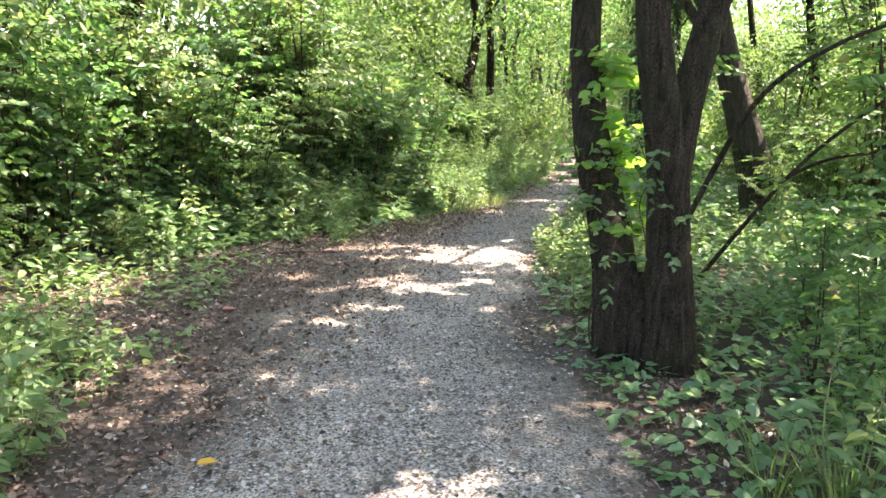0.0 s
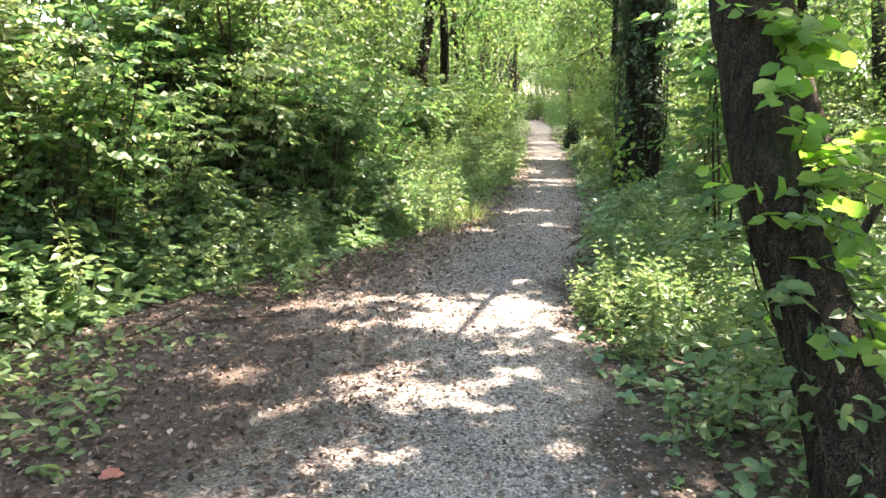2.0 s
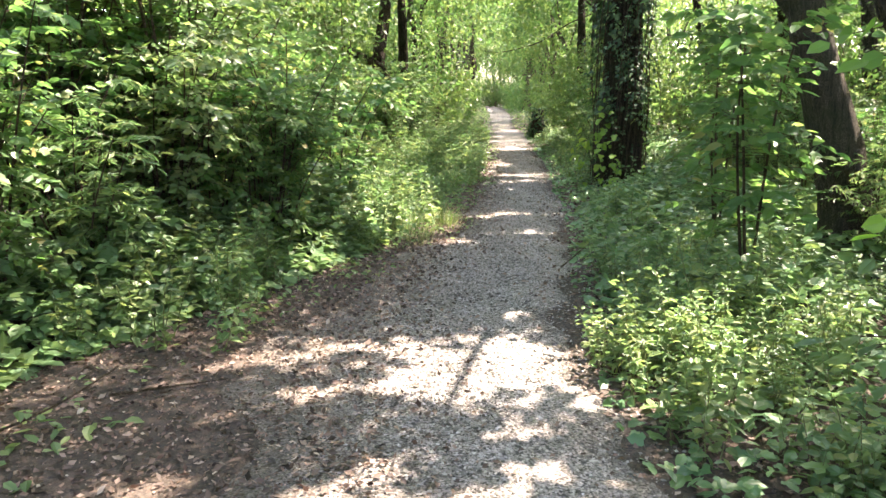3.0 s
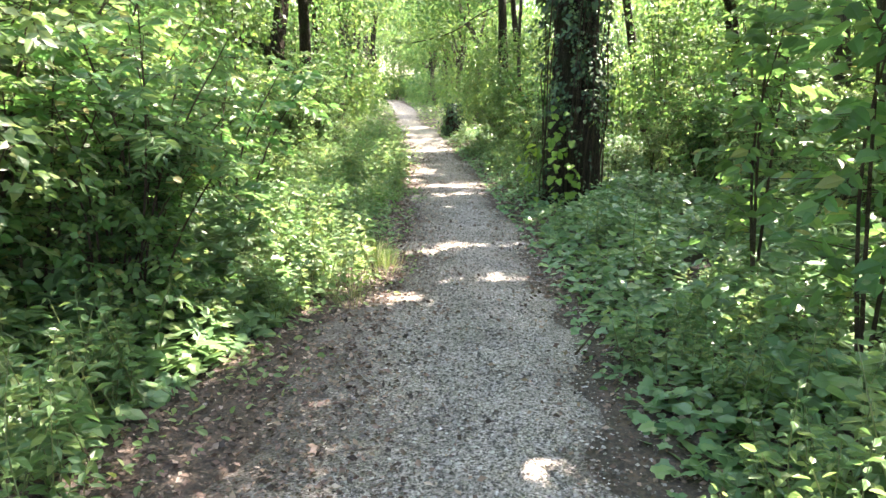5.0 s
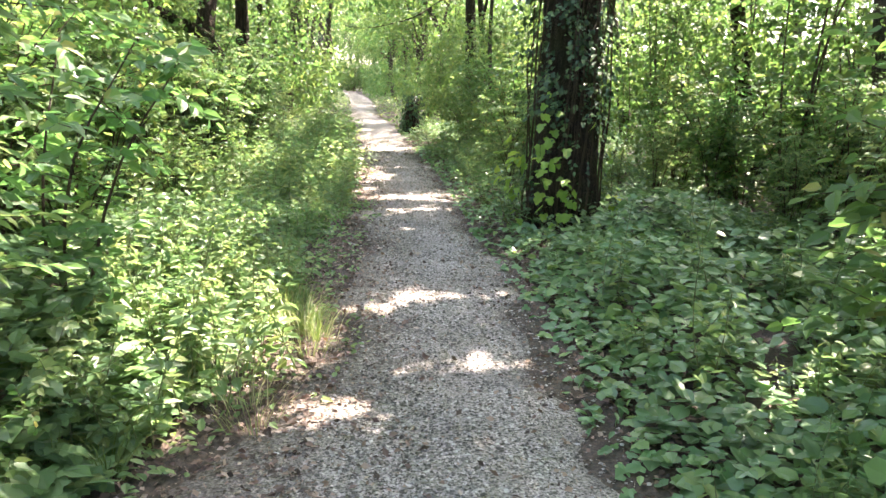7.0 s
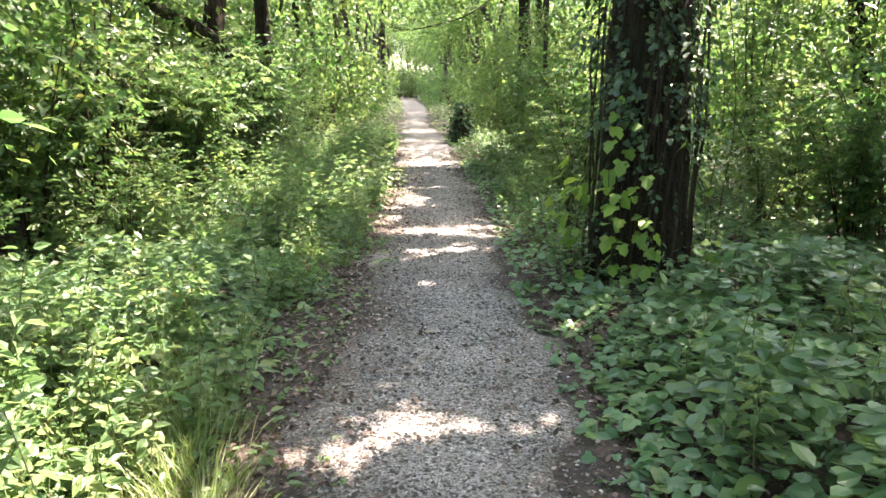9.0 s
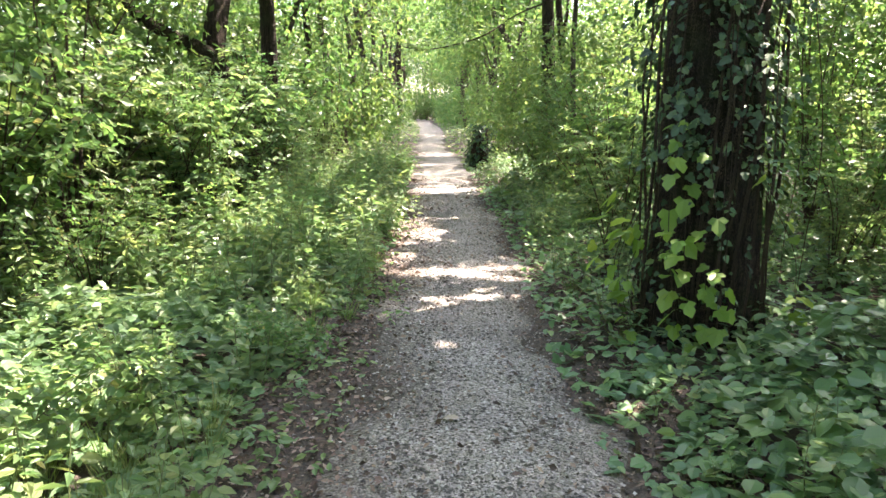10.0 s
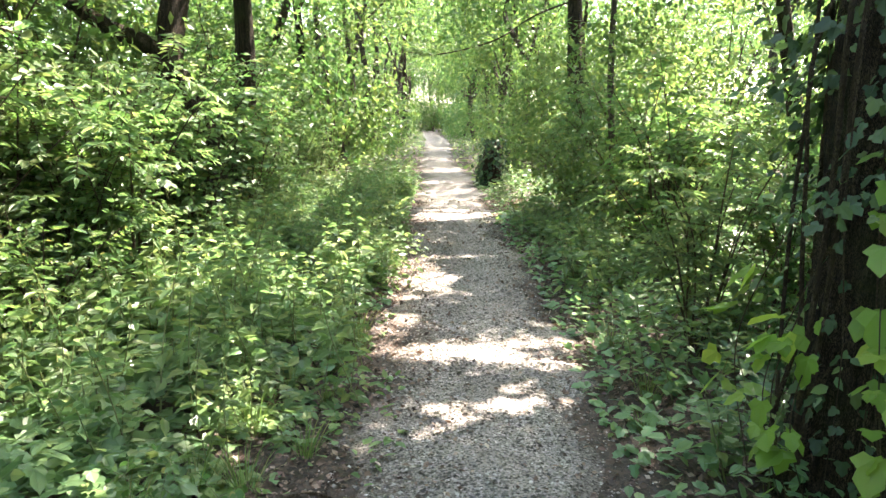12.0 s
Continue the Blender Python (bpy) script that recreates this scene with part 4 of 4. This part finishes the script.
scatter(broad, [(2.9, 9.3), (-0.45, 12.7), (3.5, 11.0), (-1.0, 11.6), (3.6, 6.0), (4.1, 5.0)], (0.85, 1.05), 4)
scatter(broad, [(2.25, 4.1), (2.5, 3.5), (2.05, 3.3), (2.9, 4.4), (2.7, 5.2)], (0.38, 0.52), 6)
clear(broad)
# brambles
scatter(low, along(30, 0, 30, (0.15, 1.0), -1), (0.55, 0.9))
scatter(low, along(16, 2, 30, (1.4, 4.0), 1), (0.45, 0.7))
clear(bushes + back + low + saplings)

# ---- weeds and grass ----
weeds = [weed("nettle", "tall green nettle with paired toothed leaves", 130, 0.85, NETTLE, 0.10, LEAF_WEED, 3, 12, "nettles"),
         weed("leafy_weed", "knee-high green weed with paired oval leaves", 131, 0.6, OVATE, 0.085, LEAF_WEED, 3, 9, "weeds by the path"),
         weed("balsam", "leafy pale green weed with broad leaves", 132, 0.5, OVATE, 0.11, LEAF_WEED, 3, 7, "weeds by the path")]
scatter(weeds, along(120, -1, 30, (-0.1, 0.9), -1), (0.6, 1.25))
scatter(weeds[1:], [(rng.uniform(-2.4, -1.35), rng.uniform(2.2, 4.6)) for k in range(34)], (0.5, 0.9))
scatter(weeds[1:], [(rng.uniform(-2.5, -1.5), rng.uniform(2.6, 4.2)) for k in range(16)], (0.9, 1.25))
scatter(weeds, along(80, 12, 34, (0.0, 1.8), -1), (0.7, 1.3))
scatter(weeds[:2], along(64, 17, 25, (0.5, 2.4), -1), (0.9, 1.3))
scatter(weeds, along(90, 3, 34, (0.1, 2.2), 1), (0.45, 0.95))
scatter(weeds[1:], along(80, 16, 25, (0.2, 1.8), 1), (0.75, 1.3))
scatter(weeds[1:], along(26, 5.6, 8.2, (0.1, 0.9), 1), (0.5, 0.9))
scatter(weeds[:2], along(60, 7.2, 10.2, (0.15, 1.6), 1), (0.5, 0.85))
scatter(weeds[:1], [(2.35, 9.0), (1.72, 2.9), (2.85, 11.7), (3.1, 12.95), (3.45, 13.4), (4.4, 13.8), (1.9, 8.25), (2.6, 8.6)], (0.85, 1.05))
scatter(weeds, [(rng.uniform(-2.3, -0.95), rng.uniform(8.6, 11.8)) for k in range(46)], (0.65, 1.15))
scatter(weeds, [(rng.uniform(-0.4, 0.6), rng.uniform(12.4, 14.6)) for k in range(24)], (0.6, 1.0))
scatter(weeds, [(right_edge(y) + o, y) for y, o in zip(rng.uniform(7.5, 15, 60), rng.uniform(0.3, 3.0, 60))], (0.45, 0.85))
scatter(weeds, [(rng.uniform(-0.2, 0.75), rng.uniform(12.1, 13.9)) for k in range(26)], (0.6, 1.1))
scatter(weeds[:2], [(rng.uniform(1.25, 2.2), rng.uniform(7.1, 8.3)) for k in range(34)], (0.4, 0.72))
scatter(weeds, along(40, 17, 23.5, (0.9, 2.4), -1), (1.0, 1.35))
clear(weeds)
tufts = [grass_tuft(140, "tuft of thin green grass at the path edge"), grass_tuft(141, "tuft of thin straw-tipped grass at the path edge")]
scatter(tufts, along(46, 11, 26, (-0.05, 0.6), -1), (0.35, 0.75))
scatter(tufts, [(rng.uniform(0.2, 1.1), rng.uniform(12.9, 14.9)) for k in range(40)], (0.4, 0.75))
scatter(tufts, [(1.72, 2.75), (1.85, 2.9), (1.62, 3.05)], (0.9, 1.1))
dry = [grass_tuft(142, "tuft of dry grass at the path edge, paled to look sunlit", SUNLIT_STRAW, 0.3), grass_tuft(143, "tuft of dry grass at the path edge, paled to look sunlit", SUNLIT_STRAW, 0.34)]
scatter(dry, [(rng.uniform(-0.1, 1.0), rng.uniform(11.9, 14.2)) for k in range(22)], (0.4, 0.7))
clear(dry)
scatter(tufts, along(16, 16, 34, (0.1, 0.5), 1), (0.35, 0.6))
clear(tufts)


# ---- what nobody could count ----
def cover(name, label, n, y0, y1, side, off, height, shape, size, mat, power=0.8, thin=0.35):
    """Low leaves that cover the ground in patches."""
    g = np.random.default_rng(n + int(10 * y0))
    y = g.uniform(y0, y1, n)
    o = off[0] + (off[1] - off[0]) * g.uniform(0, 1, n) ** power
    x = hedge_edge(y) - o if side < 0 else right_edge(y) + o
    lump = 0.5 + 0.5 * np.sin(2.3 * x + 1.1 * np.sin(1.9 * y)) * np.sin(2.0 * y + 0.8 * np.sin(2.7 * x))
    keep = lump > thin * g.uniform(0, 1, n)
    x, y, o, lump = x[keep], y[keep], o[keep], lump[keep]
    ramp_in = np.clip((o - off[0]) / 0.7, 0.12, 1)
    z = path_z(x, y) + 0.015 + height * ramp_in * (0.25 + 0.75 * lump) * g.uniform(0.1, 1, len(x)) ** 0.7
    p = np.stack([x, y, z], 1)
    d = g.normal(0, 1, p.shape) * (1, 1, 0.25) - np.array((0, 0, 0.2))
    nrm = np.array((0, 0, 1.0)) + g.normal(0, 0.33, p.shape)
    ob = part(name, *leaves(shape, p, d, nrm, g.uniform(0.55, 1.2, len(p)) * size), mat)
    return tagged(ob, label, "ground cover", kind="stuff")


cover("ivy_ground_cover", "carpet of dark green ivy under the trees", 14000, 2.5, 26, 1, (-0.15, 3.5), 0.28, LOBED, 0.085, LEAF_IVY, 0.8, 0.05)
cover("woodland_herbs", "low green herbs under the trees", 36000, 1.0, 32, 1, (-0.12, 6.0), 0.42, OVATE, 0.085, LEAF_IVY, 0.8, 0.05)
cover("ivy_ground_cover", "carpet of green ivy and herbs beside the path", 12000, 9, 30, -1, (-0.1, 3.0), 0.3, LOBED, 0.08, LEAF_IVY, 0.8, 0.2)
cover("woodland_herbs", "low green herbs in front of the hedge", 18000, -1, 32, -1, (-0.15, 3.0), 0.5, OVATE, 0.085, LEAF_WEED, 0.8, 0.1)
cover("broad_leaved_herbs", "lush broad-leaved herbs in front of the hedge", 7500, 7.6, 12.6, -1, (-0.1, 1.7), 0.95, LOBED, 0.12, LEAF_IVY, 0.9, 0.1)
cover("broad_leaved_herbs", "lush broad-leaved herbs and ivy beside the path", 7000, 14.5, 24, -1, (0.1, 2.2), 0.4, LOBED, 0.1, LEAF_IVY, 0.9, 0.1)
cover("broad_leaved_herbs", "lush broad-leaved herbs beside the path", 8000, 8.2, 15.5, 1, (0.1, 3.2), 0.55, ROUND, 0.11, LEAF_IVY, 0.9, 0.1)
cover("broad_leaved_herbs", "clump of lush green herbs on leafy soil", 1700, 1.5, 5.0, -1, (-0.6, 0.8), 0.42, OVATE, 0.1, LEAF_WEED, 0.9, 0.2)
cover("broad_leaved_herbs", "scattered green seedlings among dead leaves", 1500, 4.2, 7.6, -1, (-1.2, 0.3), 0.24, OVATE, 0.085, LEAF_WEED, 1.0, 1.1)
cover("woodland_herbs", "low green seedlings along the gravel's edge", 2600, 9.5, 18, -1, (-0.5, 0.3), 0.16, OVATE, 0.065, LEAF_WEED, 0.7, 0.9)
cover("woodland_herbs", "sparse seedlings on bare leafy soil", 3200, 1.0, 14, -1, (-0.9, 0.3), 0.12, OVATE, 0.06, LEAF_WEED, 1.0, 1.5)


cover("woodland_herbs", "green herbs on the floor of the wood", 9000, -4, 60, 1, (5.5, 22), 0.6, FAR, 0.2, LEAF_TREE, 1.0, 0.2)
cover("woodland_herbs", "green herbs on the floor of the wood", 9000, -4, 60, -1, (2.8, 18), 0.6, FAR, 0.2, LEAF_TREE, 1.0, 0.2)
cover("woodland_herbs", "rank green herbs along the far path", 6000, 29, 92, 1, (-0.1, 4.5), 0.6, FAR, 0.17, LEAF_WEED, 1.0, 0.1)
cover("woodland_herbs", "rank green herbs along the far path", 6000, 29, 92, -1, (-0.1, 4.5), 0.6, FAR, 0.17, LEAF_WEED, 1.0, 0.1)


def litter(n):
    g = np.random.default_rng(5)
    y = 0.8 + 27 * g.uniform(0, 1, n) ** 1.5
    lo, hi = hedge_edge(y) - 0.4, right_edge(y) + 0.7
    x = lo + (hi - lo) * g.uniform(0, 1, n)
    u = (x - left_edge(y)) / (right_edge(y) - left_edge(y))
    bare = np.clip(1 - np.abs(u - 0.55) / 0.5, 0, 1)
    keep = g.uniform(0, 1, n) > 0.97 * bare ** 0.3
    x, y = x[keep], y[keep]
    p = np.stack([x, y, path_z(x, y) + g.uniform(0.004, 0.02, len(x))], 1)
    d = g.normal(0, 1, p.shape) * (1, 1, 0.35)
    nrm = np.array((0, 0, 1.0)) + g.normal(0, 0.55, p.shape)
    ob = part("leaf_litter", *leaves(FAR, p, d, nrm, 0.013 + 0.042 * g.uniform(0, 1, len(p)) ** 2.0), LITTER)
    return tagged(ob, "brown and pale dead leaves lying on soil and gravel", "dead leaves", kind="stuff")


litter(170000)


def gravel(n):
    g = np.random.default_rng(6)
    y = 1.8 + 23 * g.uniform(0, 1, n) ** 1.1
    u = g.normal(0.48, 0.27, n)
    y = y[(u > -0.2) & (u < 1.1)]
    u = u[(u > -0.2) & (u < 1.1)]
    n = len(u)
    x = left_edge(y) + (right_edge(y) - left_edge(y)) * u
    octa = np.array([(1, 0, 0), (0, 1, 0), (-1, 0, 0), (0, -1, 0), (0, 0, 1), (0, 0, -1.0)])
    tri = np.array([(0, 1, 4), (1, 2, 4), (2, 3, 4), (3, 0, 4)])
    a = g.uniform(0, 6.283, n)
    s = 0.004 + 0.013 * g.uniform(0, 1, n) ** 2.2
    vv = octa[None] * g.uniform(0.6, 1.3, (n, 6, 3)) * (s[:, None] * np.array((1, 0.8, 0.55))[None])[:, None, :]
    c, q = np.cos(a)[:, None], np.sin(a)[:, None]
    vx, vy = vv[:, :, 0] * c - vv[:, :, 1] * q, vv[:, :, 0] * q + vv[:, :, 1] * c
    z = path_z(x, y) + s * 0.25
    vv = np.stack([vx + x[:, None], vy + y[:, None], vv[:, :, 2] + z[:, None]], -1)
    tt = tri[None] + (np.arange(n) * 6)[:, None, None]
    return tagged(part("loose_gravel", vv.reshape(-1, 3), tt.reshape(-1, 3), STONE), "loose grey limestone chips on the path", "gravel", kind="stuff")


gravel(75000)

# ---- fallen wood and bare branches ----
def fallen_branch(keys, r, label, mat=TWIG):
    pts = np.array(keys, float)
    pts[:, 2] += path_z(pts[:, 0], pts[:, 1])
    return tagged(part("fallen_branch", *tube(spline(pts, 12), np.linspace(r, r * 0.45, 12), 7, 0.08, int(r * 1e4)), mat, smooth=True), label, "branch", "fallen branches")


fallen_branch([(-1.55, 7.9, 0.015), (-1.25, 7.95, 0.03), (-0.95, 8.1, 0.01)], 0.009, "thin dead branch lying on leaf litter")
fallen_branch([(-2.0, 7.4, 0.02), (-1.7, 7.6, 0.1), (-1.5, 7.95, 0.16)], 0.008, "pale dead twig propped on the litter")
fallen_branch([(3.05, 14.5, 0.02), (3.2, 14.9, 0.02), (3.22, 15.3, 0.012)], 0.014, "short brown stick at the gravel's edge")
fallen_branch([(1.75, 16.6, 0.01), (1.9, 16.65, 0.012), (2.0, 16.6, 0.01)], 0.012, "pale stick lying at the path edge")
fallen_branch([(1.6, 10.1, 0.12), (1.75, 10.2, 0.2), (1.9, 10.35, 0.26)], 0.008, "bleached twig standing in the ivy")


def fallen_leaf(x, y, size, turn, colour, label):
    m, nt, b = material("fallen_leaf", 0.7)
    n = node(nt, "ShaderNodeTexNoise", Scale=40.0, Detail=3.0)
    nt.links.new(ramp(nt, n.outputs[0], [(0.3, tuple(0.7 * v for v in colour)), (0.7, colour)]), b.inputs["Base Color"])
    z = float(path_z(np.array(x), np.array(y))) + 0.02
    v, t = leaves(LOBED if size > 0.1 else OVATE, np.array([(0, 0, 0.0)]), np.array([(math.cos(turn), math.sin(turn), 0.05)]), np.array([(0.1, -0.15, 1.0)]), [size])
    ob = tagged(part("fallen_leaf", v, t, m), label, "leaf", "fallen leaves")
    ob.location = (x, y, z)


fallen_leaf(-0.72, 3.08, 0.09, 0.4, (0.45, 0.24, 0.02), "yellow fallen leaf lying on the gravel")
fallen_leaf(-1.35, 5.62, 0.11, 2.0, (0.30, 0.10, 0.08), "reddish fallen leaf lying on the litter")
fallen_leaf(2.05, 11.6, 0.10, 1.1, (0.10, 0.05, 0.03), "dark brown fallen leaf on the gravel")
fallen_leaf(2.3, 15.0, 0.09, 3.0, (0.32, 0.26, 0.20), "pale dry leaf on the gravel")
fallen_leaf(0.9, 4.6, 0.08, 5.0, (0.28, 0.19, 0.13), "tan fallen leaf near the tree")


def overhanging_branch():
    pts = spline([(9.5, 32.9, 4.7), (8.2, 32.5, 4.2), (7.1, 32.1, 3.55), (6.2, 32.0, 3.25), (5.4, 32.0, 3.1), (4.8, 32.0, 3.15)], 30)
    ob = thing("overhanging_branch", (9.5, 32.9, 4.7), "thin bare branch arching across above the path", "branch")
    part("bough", *tube(pts - pts[0], np.linspace(0.026, 0.012, 30), 7, 0.06, 9), BARK, ob, smooth=True)
    g = np.random.default_rng(9)
    wood, lv = stem_sprays(g, [(pts - pts[0])[6:]], OVATE, 0.11, (0.4, 0.95), 60, 11, 0.0, up=0.5)
    part("foliage", *lv, LEAF_TREE, ob)


overhanging_branch()


def dead_branches():
    """Bare limbs that slant up behind the twin-stemmed tree."""
    ob = thing("dead_branch", (2.4, 6.5, 0.05), "bare dark branches slanting up through the leaves", "branch")
    o = np.array((2.4, 6.5, 0.05))
    for keys, r in (([(2.3, 6.5, 0.0), (2.59, 6.5, 0.43), (3.17, 6.5, 1.16), (3.85, 6.55, 1.72), (4.6, 6.7, 2.2)], 0.022),
                    ([(3.08, 6.5, 1.06), (3.4, 6.5, 1.2), (3.84, 6.5, 1.28), (4.3, 6.5, 1.4)], 0.016),
                    ([(2.0, 6.6, 0.0), (2.28, 6.5, 0.71), (2.75, 6.5, 1.65), (3.34, 6.5, 2.11), (4.1, 6.6, 2.4)], 0.03)):
        part("limb", *tube(spline(np.array(keys) - o, 24), np.linspace(r, r * 0.5, 24), 7, 0.06, 3), BARK, ob, smooth=True)


dead_branches()
